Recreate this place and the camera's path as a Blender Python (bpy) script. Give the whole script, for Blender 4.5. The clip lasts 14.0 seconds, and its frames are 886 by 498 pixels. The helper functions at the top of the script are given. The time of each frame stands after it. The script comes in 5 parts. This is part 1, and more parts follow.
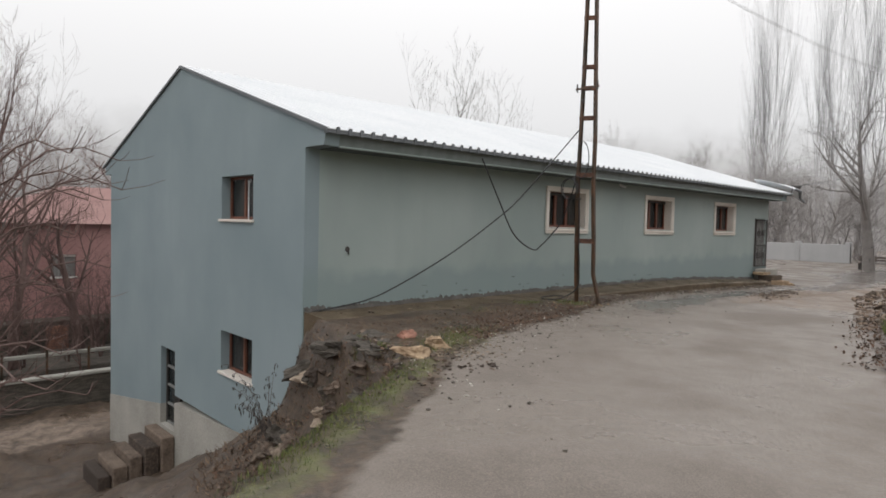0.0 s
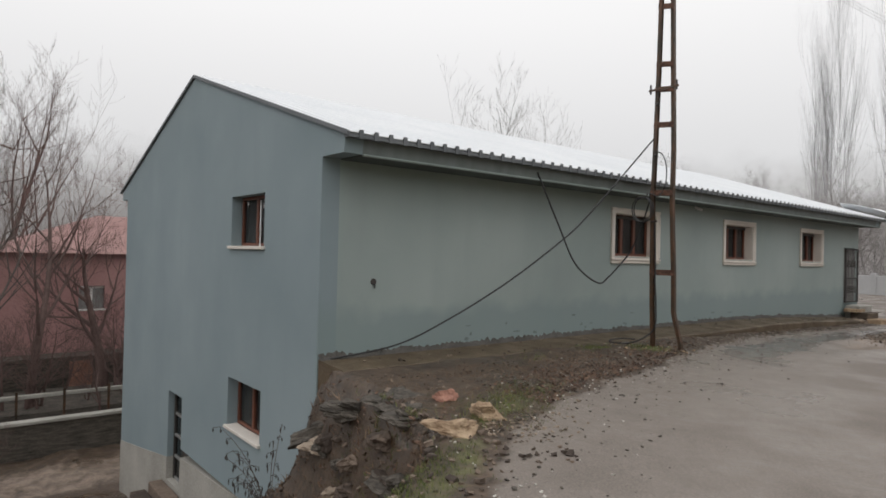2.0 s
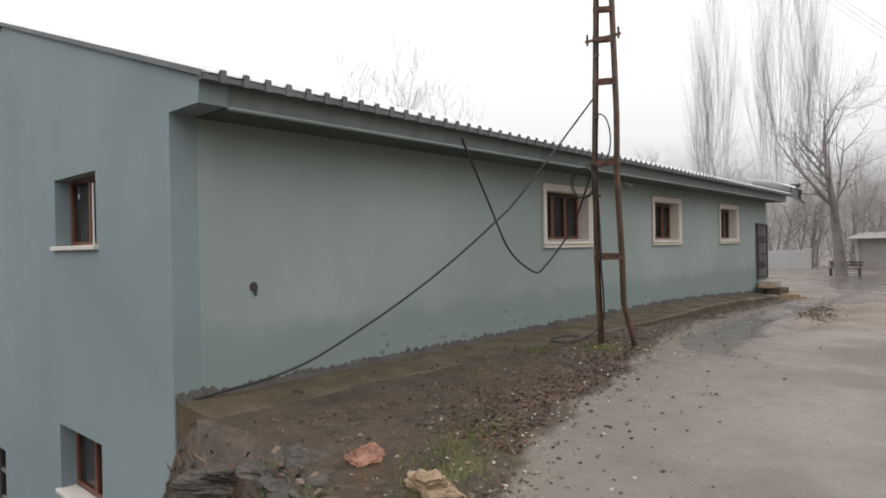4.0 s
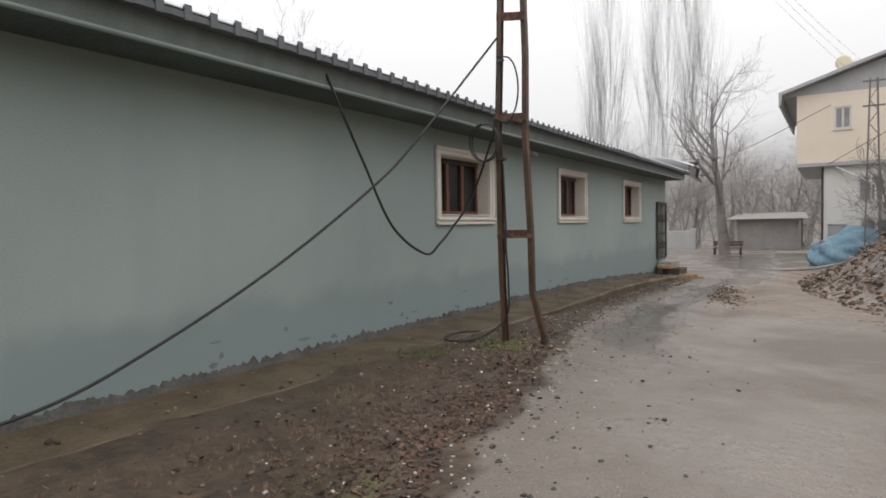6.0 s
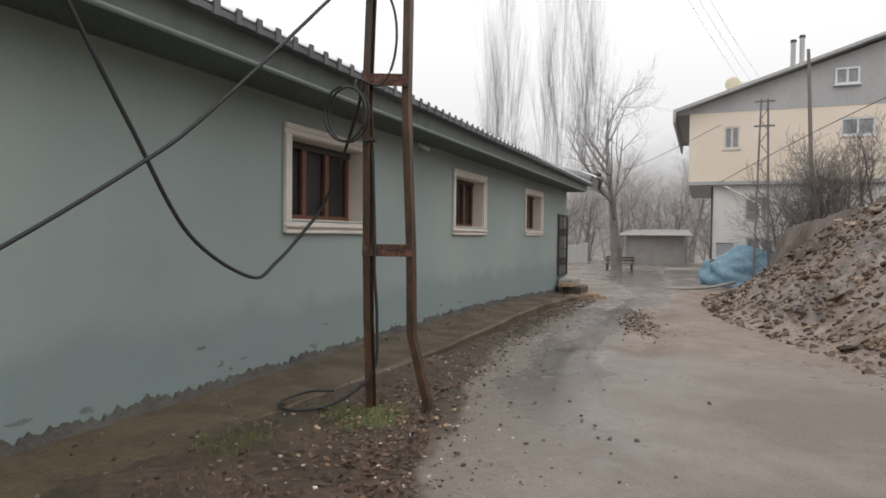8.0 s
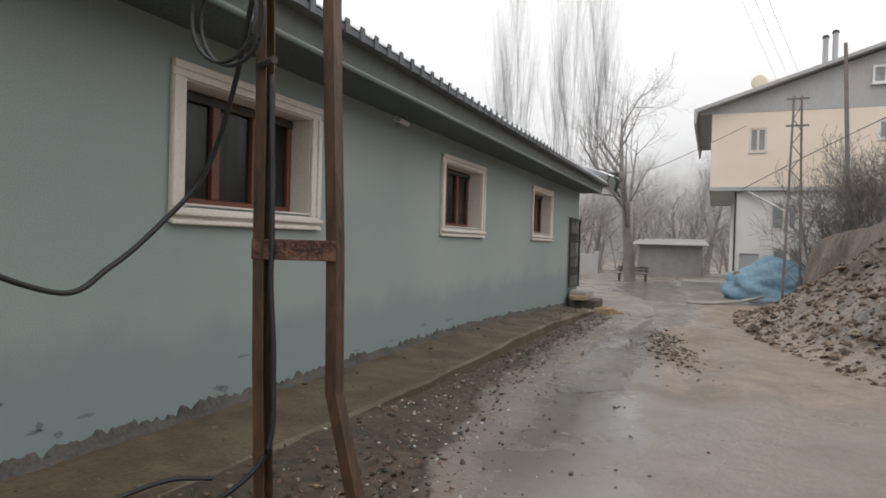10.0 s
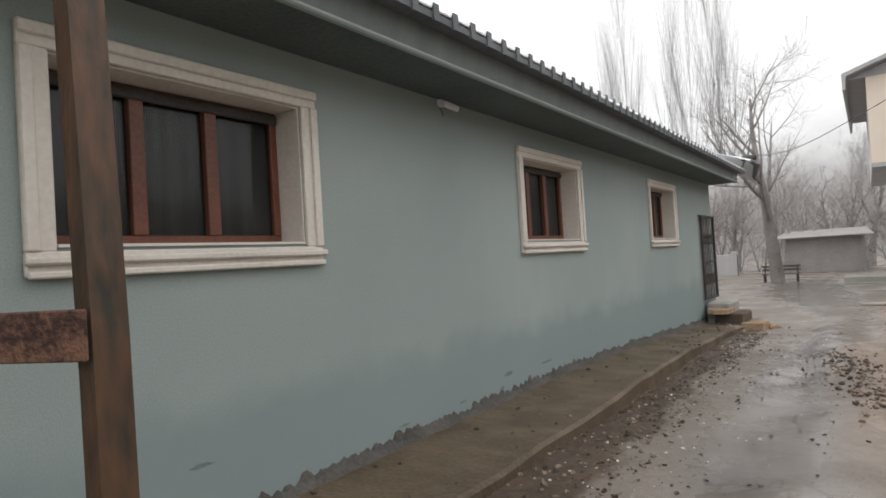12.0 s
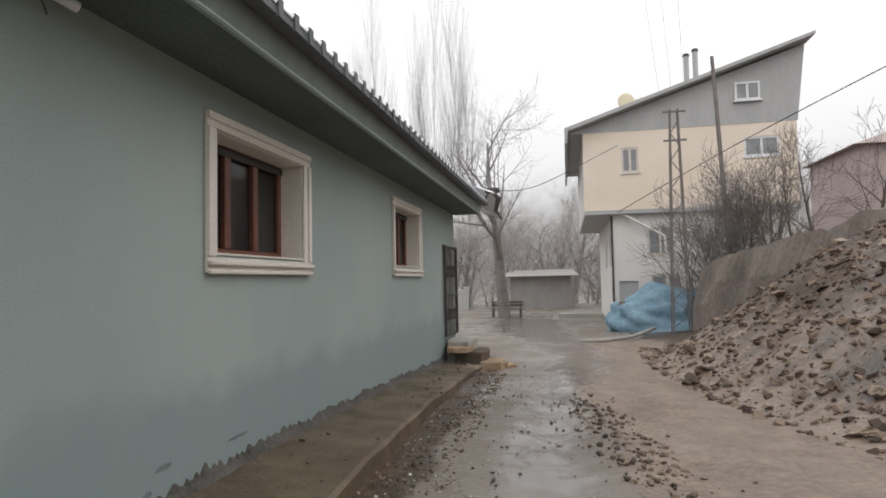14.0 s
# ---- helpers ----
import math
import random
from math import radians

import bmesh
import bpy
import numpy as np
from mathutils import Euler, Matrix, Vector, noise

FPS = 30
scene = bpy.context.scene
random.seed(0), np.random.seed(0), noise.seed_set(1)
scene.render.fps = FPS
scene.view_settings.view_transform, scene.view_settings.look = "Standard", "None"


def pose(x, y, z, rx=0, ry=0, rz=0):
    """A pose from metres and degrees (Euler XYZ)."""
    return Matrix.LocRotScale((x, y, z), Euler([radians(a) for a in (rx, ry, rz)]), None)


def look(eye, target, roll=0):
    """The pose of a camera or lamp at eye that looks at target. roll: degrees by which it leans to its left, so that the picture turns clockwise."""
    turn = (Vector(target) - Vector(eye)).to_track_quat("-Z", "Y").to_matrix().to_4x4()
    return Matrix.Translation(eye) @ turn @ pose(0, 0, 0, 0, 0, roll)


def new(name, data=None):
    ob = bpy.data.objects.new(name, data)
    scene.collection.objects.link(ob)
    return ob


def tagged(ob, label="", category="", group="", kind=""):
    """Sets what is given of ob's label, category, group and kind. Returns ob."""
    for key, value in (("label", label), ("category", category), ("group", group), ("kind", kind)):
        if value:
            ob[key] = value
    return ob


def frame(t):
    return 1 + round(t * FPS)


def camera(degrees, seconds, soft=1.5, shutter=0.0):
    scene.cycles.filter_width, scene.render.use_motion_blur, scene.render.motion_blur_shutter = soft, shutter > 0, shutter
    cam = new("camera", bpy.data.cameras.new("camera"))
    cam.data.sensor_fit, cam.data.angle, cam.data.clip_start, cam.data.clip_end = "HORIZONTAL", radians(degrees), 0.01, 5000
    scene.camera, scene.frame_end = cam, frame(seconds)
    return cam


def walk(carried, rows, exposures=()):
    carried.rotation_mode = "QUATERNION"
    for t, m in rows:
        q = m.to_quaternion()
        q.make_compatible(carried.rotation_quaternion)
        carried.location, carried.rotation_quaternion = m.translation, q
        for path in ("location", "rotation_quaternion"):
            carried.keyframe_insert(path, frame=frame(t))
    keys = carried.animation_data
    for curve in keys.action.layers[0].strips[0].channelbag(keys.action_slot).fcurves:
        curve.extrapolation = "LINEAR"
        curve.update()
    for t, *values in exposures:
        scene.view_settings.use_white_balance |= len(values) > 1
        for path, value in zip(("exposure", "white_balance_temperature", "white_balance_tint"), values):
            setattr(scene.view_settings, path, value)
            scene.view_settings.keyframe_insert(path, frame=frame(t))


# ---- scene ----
cam = camera(71.0, 14.0, soft=1.7)
PATH = [
    (0, (9.948, -5.847, 1.706), (8.488, -4.482, 1.624), 1.4),
    (0.5, (9.487, -5.405, 1.679), (8.001, -4.069, 1.587), 0.6),
    (1, (9.018, -4.981, 1.692), (7.618, -3.556, 1.609), 2.0),
    (1.5, (8.497, -4.614, 1.677), (7.112, -3.173, 1.604), 0.6),
    (2, (8.215, -4.364, 1.626), (6.665, -3.101, 1.643), 1.4),
    (2.5, (7.545, -4.031, 1.616), (6.057, -2.698, 1.518), 2.5),
    (3, (7.074, -3.682, 1.603), (5.472, -2.488, 1.517), -1.8),
    (3.5, (6.647, -3.363, 1.598), (5.107, -2.096, 1.445), -2.0),
    (4, (6.338, -2.932, 1.58), (5.011, -1.435, 1.574), -1.1),
    (6.5, (4.934, -0.442, 1.493), (4.045, 1.347, 1.395), -0.5),
    (7, (4.629, 0.241, 1.491), (3.967, 2.126, 1.399), -0.4),
    (7.5, (4.439, 0.843, 1.541), (3.69, 2.697, 1.481), -0.1),
    (10, (3.713, 3.635, 1.45), (2.917, 5.47, 1.424), 1.6),
    (10.5, (3.56, 4.229, 1.49), (2.762, 6.063, 1.457), -1.4),
    (11, (3.474, 4.731, 1.47), (2.616, 6.537, 1.415), -2.0),
    (11.5, (3.293, 5.3, 1.493), (2.336, 7.056, 1.488), -1.7),
    (12, (3.24, 5.769, 1.487), (2.109, 7.417, 1.528), -3.5),
    (12.5, (3.026, 6.322, 1.517), (2.02, 8.047, 1.416), -1.7),
    (13, (2.926, 6.893, 1.421), (2.027, 8.68, 1.443), -1.2),
    (13.5, (2.736, 7.44, 1.402), (2.16, 9.355, 1.401), -1.3),
    (14, (2.61, 7.912, 1.436), (2.222, 9.871, 1.538), -1.2),
]
walk(cam, [(t, look(eye, target, roll)) for t, eye, target, roll in PATH],
     exposures=[(0, -0.16), (0.5, -0.28), (1.0, -0.2), (1.5, -0.24), (2.5, -0.35), (3.0, -0.02), (4.0, 0.0), (6.5, -0.08), (10, -0.05), (11, 0.08), (12, 0.1), (13.5, 0.1), (14, -0.03)])

# ---- light: overcast, misty winter sky ----
world = bpy.data.worlds.new("overcast_sky")
scene.world = world
world.use_nodes = True
wt = world.node_tree
wt.nodes.clear()
w_out = wt.nodes.new("ShaderNodeOutputWorld")
w_bg = wt.nodes.new("ShaderNodeBackground")
w_sky = wt.nodes.new("ShaderNodeTexSky")
w_sky.sky_type, w_sky.sun_disc = "NISHITA", False
w_sky.sun_elevation, w_sky.sun_rotation = radians(40), radians(150)
w_mix = wt.nodes.new("ShaderNodeMix")
w_mix.data_type = "RGBA"
w_mix.inputs["Factor"].default_value = 0.965
w_tc = wt.nodes.new("ShaderNodeTexCoord")
w_sep = wt.nodes.new("ShaderNodeSeparateXYZ")
w_ramp = wt.nodes.new("ShaderNodeValToRGB")
w_ramp.color_ramp.elements[0].position, w_ramp.color_ramp.elements[0].color = 0.0, (6.9, 6.8, 6.75, 1)
w_ramp.color_ramp.elements[1].position, w_ramp.color_ramp.elements[1].color = 0.35, (11.8, 11.7, 11.7, 1)
for at_z, tone in ((0.14, (9.2, 9.15, 9.2, 1)), (0.62, (14.0, 13.95, 14.0, 1)), (1.0, (16.0, 16.0, 16.1, 1))):
    w_ramp.color_ramp.elements.new(at_z).color = tone
wt.links.new(w_tc.outputs["Generated"], w_sep.inputs[0])
wt.links.new(w_sep.outputs["Z"], w_ramp.inputs[0])
wt.links.new(w_sky.outputs[0], w_mix.inputs["A"])
wt.links.new(w_ramp.outputs[0], w_mix.inputs["B"])
wt.links.new(w_mix.outputs["Result"], w_bg.inputs[0])
w_bg.inputs[1].default_value = 0.1
wt.links.new(w_bg.outputs[0], w_out.inputs[0])
sun = new("sun", bpy.data.lights.new("sun", "SUN"))
sun.data.energy, sun.data.angle, sun.data.color = 0.3, radians(40), (1.0, 0.97, 0.93)
sun.matrix_world = look((20, -30, 40), (0, 5, 0))


# ---- materials ----
def mat(name, dark, light, rough=0.8, big=0.6, fine=30.0, bump=0.3, metal=0.0, per_piece=0.0, gloss=0.0, contrast=(0.35, 0.65), stretch=(1, 1, 1)):
    """Two-scale noise between two colours, with a fine relief. gloss: how far damp patches lower the roughness."""
    m = bpy.data.materials.new(name)
    m.use_nodes = True
    nt = m.node_tree
    b = nt.nodes["Principled BSDF"]
    geo = nt.nodes.new("ShaderNodeTexCoord")
    mp = nt.nodes.new("ShaderNodeMapping")
    mp.inputs["Scale"].default_value = stretch
    nt.links.new(geo.outputs["Object"], mp.inputs[0])
    n1, n2 = nt.nodes.new("ShaderNodeTexNoise"), nt.nodes.new("ShaderNodeTexNoise")
    n1.inputs["Scale"].default_value, n1.inputs["Detail"].default_value = big, 6
    n2.inputs["Scale"].default_value, n2.inputs["Detail"].default_value = fine, 5
    for n in (n1, n2):
        nt.links.new(mp.outputs[0], n.inputs["Vector"])
    add = nt.nodes.new("ShaderNodeMath")
    add.operation = "MULTIPLY_ADD"
    add.inputs[1].default_value = 0.45
    nt.links.new(n2.outputs[0], add.inputs[0])
    sc = nt.nodes.new("ShaderNodeMath")
    sc.operation = "MULTIPLY"
    sc.inputs[1].default_value = 0.55
    nt.links.new(n1.outputs[0], sc.inputs[0])
    nt.links.new(sc.outputs[0], add.inputs[2])
    last = add.outputs[0]
    if per_piece:
        oi = nt.nodes.new("ShaderNodeObjectInfo")
        gi = nt.nodes.new("ShaderNodeNewGeometry")
        a2 = nt.nodes.new("ShaderNodeMath")
        a2.operation = "ADD"
        nt.links.new(oi.outputs["Random"], a2.inputs[0])
        nt.links.new(gi.outputs["Random Per Island"], a2.inputs[1])
        fr = nt.nodes.new("ShaderNodeMath")
        fr.operation = "FRACT"
        nt.links.new(a2.outputs[0], fr.inputs[0])
        a3 = nt.nodes.new("ShaderNodeMath")
        a3.operation = "MULTIPLY_ADD"
        a3.inputs[1].default_value = per_piece
        nt.links.new(fr.outputs[0], a3.inputs[0])
        a4 = nt.nodes.new("ShaderNodeMath")
        a4.operation = "SUBTRACT"
        a4.inputs[1].default_value = per_piece / 2
        nt.links.new(last, a4.inputs[0])
        nt.links.new(a4.outputs[0], a3.inputs[2])
        last = a3.outputs[0]
    ramp = nt.nodes.new("ShaderNodeValToRGB")
    ramp.color_ramp.elements[0].position, ramp.color_ramp.elements[1].position = contrast
    ramp.color_ramp.elements[0].color, ramp.color_ramp.elements[1].color = (*dark, 1), (*light, 1)
    nt.links.new(last, ramp.inputs[0])
    nt.links.new(ramp.outputs[0], b.inputs["Base Color"])
    b.inputs["Metallic"].default_value = metal
    b.inputs["Roughness"].default_value = rough
    if gloss:
        rr = nt.nodes.new("ShaderNodeMapRange")
        rr.inputs[1].default_value, rr.inputs[2].default_value = 0.4, 0.6
        rr.inputs[3].default_value, rr.inputs[4].default_value = rough, rough - gloss
        nt.links.new(n1.outputs[0], rr.inputs[0])
        nt.links.new(rr.outputs[0], b.inputs["Roughness"])
    if bump:
        bp = nt.nodes.new("ShaderNodeBump")
        bp.inputs["Strength"].default_value, bp.inputs["Distance"].default_value = bump, 0.02
        nt.links.new(n2.outputs[0], bp.inputs["Height"])
        nt.links.new(bp.outputs[0], b.inputs["Normal"])
    return m


def wall_material(name, dark, light, streak):
    """Exterior paint: rain streaks, a darker damp band of rougher render along the foot, blotches."""
    m = mat(name, dark, light, 0.85, 0.4, 90, 0.12, contrast=(0.36, 0.64))
    nt = m.node_tree
    b = nt.nodes["Principled BSDF"]
    src = b.inputs["Base Color"].links[0].from_socket
    tc = nt.nodes.new("ShaderNodeTexCoord")
    sep = nt.nodes.new("ShaderNodeSeparateXYZ")
    nt.links.new(tc.outputs["Object"], sep.inputs[0])
    nz = nt.nodes.new("ShaderNodeTexNoise")
    nz.inputs["Scale"].default_value, nz.inputs["Detail"].default_value = 1.6, 6
    nt.links.new(tc.outputs["Object"], nz.inputs["Vector"])
    add = nt.nodes.new("ShaderNodeMath")
    add.operation = "MULTIPLY_ADD"
    add.inputs[1].default_value = 0.55
    nt.links.new(nz.outputs[0], add.inputs[0])
    nt.links.new(sep.outputs["Z"], add.inputs[2])
    mr = nt.nodes.new("ShaderNodeMapRange")
    mr.inputs[1].default_value, mr.inputs[2].default_value = 0.85, 1.12
    mr.inputs[3].default_value, mr.inputs[4].default_value = 0.75, 0.0
    nt.links.new(add.outputs[0], mr.inputs[0])
    lo = nt.nodes.new("ShaderNodeMapRange")
    lo.inputs[1].default_value, lo.inputs[2].default_value = -1.2, -0.2
    nt.links.new(sep.outputs["Z"], lo.inputs[0])
    mu = nt.nodes.new("ShaderNodeMath")
    mu.operation = "MULTIPLY"
    nt.links.new(mr.outputs[0], mu.inputs[0])
    nt.links.new(lo.outputs[0], mu.inputs[1])
    mx = nt.nodes.new("ShaderNodeMix")
    mx.data_type = "RGBA"
    side = nt.nodes.new("ShaderNodeMath")
    side.operation = "GREATER_THAN"
    side.inputs[1].default_value = -0.05
    nt.links.new(sep.outputs["X"], side.inputs[0])
    m3 = nt.nodes.new("ShaderNodeMath")
    m3.operation = "MULTIPLY"
    nt.links.new(mu.outputs[0], m3.inputs[0])
    nt.links.new(side.outputs[0], m3.inputs[1])
    nt.links.new(m3.outputs[0], mx.inputs["Factor"])
    nt.links.new(src, mx.inputs["A"])
    mx.inputs["B"].default_value = (0.225, 0.285, 0.285, 1)
    st = nt.nodes.new("ShaderNodeTexNoise")
    mp = nt.nodes.new("ShaderNodeMapping")
    mp.inputs["Scale"].default_value = (2.2, 2.2, 0.35)
    st.inputs["Scale"].default_value, st.inputs["Detail"].default_value = 1.0, 4
    nt.links.new(tc.outputs["Object"], mp.inputs[0])
    nt.links.new(mp.outputs[0], st.inputs["Vector"])
    sr = nt.nodes.new("ShaderNodeMapRange")
    sr.inputs[1].default_value, sr.inputs[2].default_value = 0.5, 0.75
    sr.inputs[3].default_value, sr.inputs[4].default_value = 0.0, 0.3
    nt.links.new(st.outputs[0], sr.inputs[0])
    m2 = nt.nodes.new("ShaderNodeMix")
    m2.data_type = "RGBA"
    nt.links.new(sr.outputs[0], m2.inputs["Factor"])
    nt.links.new(mx.outputs["Result"], m2.inputs["A"])
    m2.inputs["B"].default_value = (*streak, 1)
    nt.links.new(m2.outputs["Result"], b.inputs["Base Color"])
    return m


def ground_material():
    """Wet track, brown soil, clay mud and turf, mixed by the weights laid on the sheet."""
    m = bpy.data.materials.new("wet_track_and_soil")
    m.use_nodes = True
    nt = m.node_tree
    b = nt.nodes["Principled BSDF"]
    at = nt.nodes.new("ShaderNodeAttribute")
    at.attribute_name = "soil"
    sep = nt.nodes.new("ShaderNodeSeparateColor")
    nt.links.new(at.outputs["Color"], sep.inputs[0])
    tc = nt.nodes.new("ShaderNodeTexCoord")
    def noi(scale, detail=7, rough=0.6):
        n = nt.nodes.new("ShaderNodeTexNoise")
        n.inputs["Scale"].default_value, n.inputs["Detail"].default_value, n.inputs["Roughness"].default_value = scale, detail, rough
        nt.links.new(tc.outputs["Object"], n.inputs["Vector"])
        return n
    big, mid, fine, grit = noi(0.45), noi(2.4), noi(14), noi(70, 3)
    def ramp(src, a, ca, z, cz):
        r = nt.nodes.new("ShaderNodeValToRGB")
        r.color_ramp.elements[0].position, r.color_ramp.elements[1].position = a, z
        r.color_ramp.elements[0].color, r.color_ramp.elements[1].color = (*ca, 1), (*cz, 1)
        nt.links.new(src, r.inputs[0])
        return r.outputs[0]
    def blend(a, c, f):
        x = nt.nodes.new("ShaderNodeMix")
        x.data_type = "RGBA"
        nt.links.new(f, x.inputs["Factor"])
        nt.links.new(a, x.inputs["A"])
        nt.links.new(c, x.inputs["B"])
        return x.outputs["Result"]
    def edge(weight, n):
        """A weight with a ragged border."""
        a = nt.nodes.new("ShaderNodeMath")
        a.operation = "MULTIPLY_ADD"
        a.inputs[1].default_value = 0.9
        nt.links.new(n.outputs[0], a.inputs[0])
        nt.links.new(weight, a.inputs[2])
        r = nt.nodes.new("ShaderNodeMapRange")
        r.inputs[1].default_value, r.inputs[2].default_value = 0.82, 1.12
        nt.links.new(a.outputs[0], r.inputs[0])
        return r.outputs[0]
    soil = blend(ramp(mid.outputs[0], 0.35, (0.034, 0.025, 0.018), 0.65, (0.115, 0.077, 0.05)), ramp(fine.outputs[0], 0.4, (0.036, 0.026, 0.019), 0.7, (0.15, 0.1, 0.066)), grit.outputs[0])
    road = blend(ramp(big.outputs[0], 0.36, (0.148, 0.125, 0.107), 0.64, (0.252, 0.21, 0.177)), ramp(grit.outputs[0], 0.36, (0.105, 0.089, 0.077), 0.66, (0.285, 0.237, 0.2)), fine.outputs[0])
    wet_road = blend(ramp(big.outputs[0], 0.36, (0.12, 0.106, 0.094), 0.64, (0.2, 0.173, 0.15)), ramp(mid.outputs[0], 0.4, (0.12, 0.105, 0.094), 0.62, (0.18, 0.155, 0.138)), fine.outputs[0])
    wet = edge(at.outputs["Alpha"], mid)
    road = blend(road, wet_road, wet)
    turf = ramp(mid.outputs[0], 0.3, (0.07, 0.085, 0.03), 0.7, (0.15, 0.16, 0.055))
    clay = blend(ramp(mid.outputs[0], 0.36, (0.15, 0.112, 0.087), 0.64, (0.29, 0.222, 0.172)), ramp(fine.outputs[0], 0.38, (0.12, 0.09, 0.07), 0.64, (0.3, 0.23, 0.18)), grit.outputs[0])
    c = blend(soil, road, edge(sep.outputs[0], mid))
    c = blend(c, clay, edge(sep.outputs[2], mid))
    c = blend(c, turf, edge(sep.outputs[1], mid))
    nt.links.new(c, b.inputs["Base Color"])
    rr = nt.nodes.new("ShaderNodeMapRange")
    rr.inputs[1].default_value, rr.inputs[2].default_value = 0.38, 0.6
    rr.inputs[3].default_value, rr.inputs[4].default_value = 0.78, 0.26
    nt.links.new(big.outputs[0], rr.inputs[0])
    rw = nt.nodes.new("ShaderNodeMix")
    nt.links.new(wet, rw.inputs["Factor"])
    nt.links.new(rr.outputs[0], rw.inputs["A"])
    rw.inputs["B"].default_value = 0.17
    nt.links.new(rw.outputs["Result"], b.inputs["Roughness"])
    bp = nt.nodes.new("ShaderNodeBump")
    bp.inputs["Distance"].default_value = 0.03
    rs = nt.nodes.new("ShaderNodeMapRange")
    rs.inputs[3].default_value, rs.inputs[4].default_value = 0.5, 0.1
    nt.links.new(wet, rs.inputs[0])
    nt.links.new(rs.outputs[0], bp.inputs["Strength"])
    hs = nt.nodes.new("ShaderNodeMath")
    hs.operation = "ADD"
    nt.links.new(fine.outputs[0], hs.inputs[0])
    nt.links.new(mid.outputs[0], hs.inputs[1])
    nt.links.new(hs.outputs[0], bp.inputs["Height"])
    nt.links.new(bp.outputs[0], b.inputs["Normal"])
    return m


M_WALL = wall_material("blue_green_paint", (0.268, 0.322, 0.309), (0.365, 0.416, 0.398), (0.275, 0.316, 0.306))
# gable copy of the wall paint, its dimmer, bluer light put into colour
M_GABLE = wall_material("shaded_gable_paint", (0.208, 0.266, 0.284), (0.285, 0.343, 0.362), (0.226, 0.28, 0.297))
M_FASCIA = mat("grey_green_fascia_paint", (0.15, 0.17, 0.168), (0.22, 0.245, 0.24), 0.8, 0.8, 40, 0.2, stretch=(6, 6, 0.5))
# wall paint darkened: the shade under the eave is put into the colour
M_SOFFIT = mat("eave_shaded_soffit", (0.075, 0.093, 0.092), (0.135, 0.162, 0.158), 0.9, 0.8, 30, 0.3)
M_GROUND = ground_material()
M_CONCRETE = mat("raw_concrete", (0.27, 0.26, 0.23), (0.44, 0.42, 0.38), 0.9, 0.8, 25, 0.5)
M_STRIP = mat("mud_stained_concrete", (0.062, 0.045, 0.026), (0.155, 0.112, 0.068), 0.7, 1.6, 30, 0.5, gloss=0.25)
M_MORTAR = mat("grey_mortar", (0.05, 0.047, 0.043), (0.13, 0.12, 0.108), 0.95, 2, 30, 0.8)
M_ROOF = mat("pale_sheet_metal", (0.70, 0.72, 0.74), (0.80, 0.81, 0.82), 0.5, 0.5, 12, 0.05, metal=0.0)
M_ROOF_EDGE = mat("dark_sheet_edge", (0.10, 0.11, 0.12), (0.17, 0.18, 0.19), 0.6, 1, 20, 0.1)
M_TRIM = mat("cream_painted_moulding", (0.62, 0.57, 0.51), (0.76, 0.71, 0.65), 0.7, 1.5, 30, 0.15)
M_BROWN = mat("brown_window_profile", (0.10, 0.035, 0.02), (0.20, 0.07, 0.04), 0.45, 2, 40, 0.05)
M_RUST = mat("rusty_steel", (0.03, 0.028, 0.02), (0.14, 0.068, 0.036), 0.5, 5, 30, 0.4, metal=0.15, contrast=(0.38, 0.66), stretch=(1, 1, 0.3))
M_RUNG = mat("flaking_red_rust", (0.045, 0.02, 0.014), (0.17, 0.085, 0.055), 0.8, 14, 60, 0.6, contrast=(0.42, 0.6))
M_DARK = mat("dark_iron", (0.03, 0.028, 0.026), (0.07, 0.06, 0.055), 0.6, 4, 40, 0.2)
M_CABLE = mat("black_cable", (0.018, 0.018, 0.02), (0.03, 0.03, 0.032), 0.5, 3, 40, 0.0)
M_CRUMB = mat("brown_crumbs", (0.06, 0.046, 0.036), (0.22, 0.17, 0.13), 0.95, 2, 20, 0.5, per_piece=0.6)
M_STONE = mat("grey_brown_stone", (0.095, 0.072, 0.054), (0.33, 0.262, 0.2), 0.9, 4, 20, 0.8, per_piece=0.5)
M_STONE_DARK = mat("dark_slab_stone", (0.032, 0.028, 0.023), (0.145, 0.124, 0.102), 0.85, 2, 16, 0.9, stretch=(1, 1, 6))
M_STONE_YEL = mat("ochre_stone", (0.22, 0.14, 0.085), (0.50, 0.375, 0.25), 0.9, 5, 22, 0.9)
M_STONE_RED = mat("red_brick_lump", (0.18, 0.085, 0.06), (0.42, 0.22, 0.16), 0.9, 6, 26, 0.9)
M_STONE_BANK = mat("earthy_bank_stone", (0.05, 0.036, 0.028), (0.19, 0.142, 0.108), 0.9, 3, 16, 0.9, per_piece=0.5)
M_RUBBLE = mat("muddy_rubble", (0.065, 0.046, 0.034), (0.22, 0.16, 0.118), 0.9, 1.5, 14, 0.8, per_piece=0.6)
M_OCHRE = mat("ochre_clay", (0.2, 0.138, 0.092), (0.34, 0.248, 0.172), 0.95, 1.5, 20, 0.7, per_piece=0.3)
M_BARK = mat("damp_bark", (0.075, 0.06, 0.052), (0.17, 0.14, 0.125), 0.9, 2, 18, 0.5, stretch=(1, 1, 0.3))
# far barks paler than real wood: haze put into the colour
M_BARK_FAR = mat("misted_grey_bark", (0.31, 0.288, 0.276), (0.41, 0.384, 0.368), 0.95, 1, 6, 0.2)
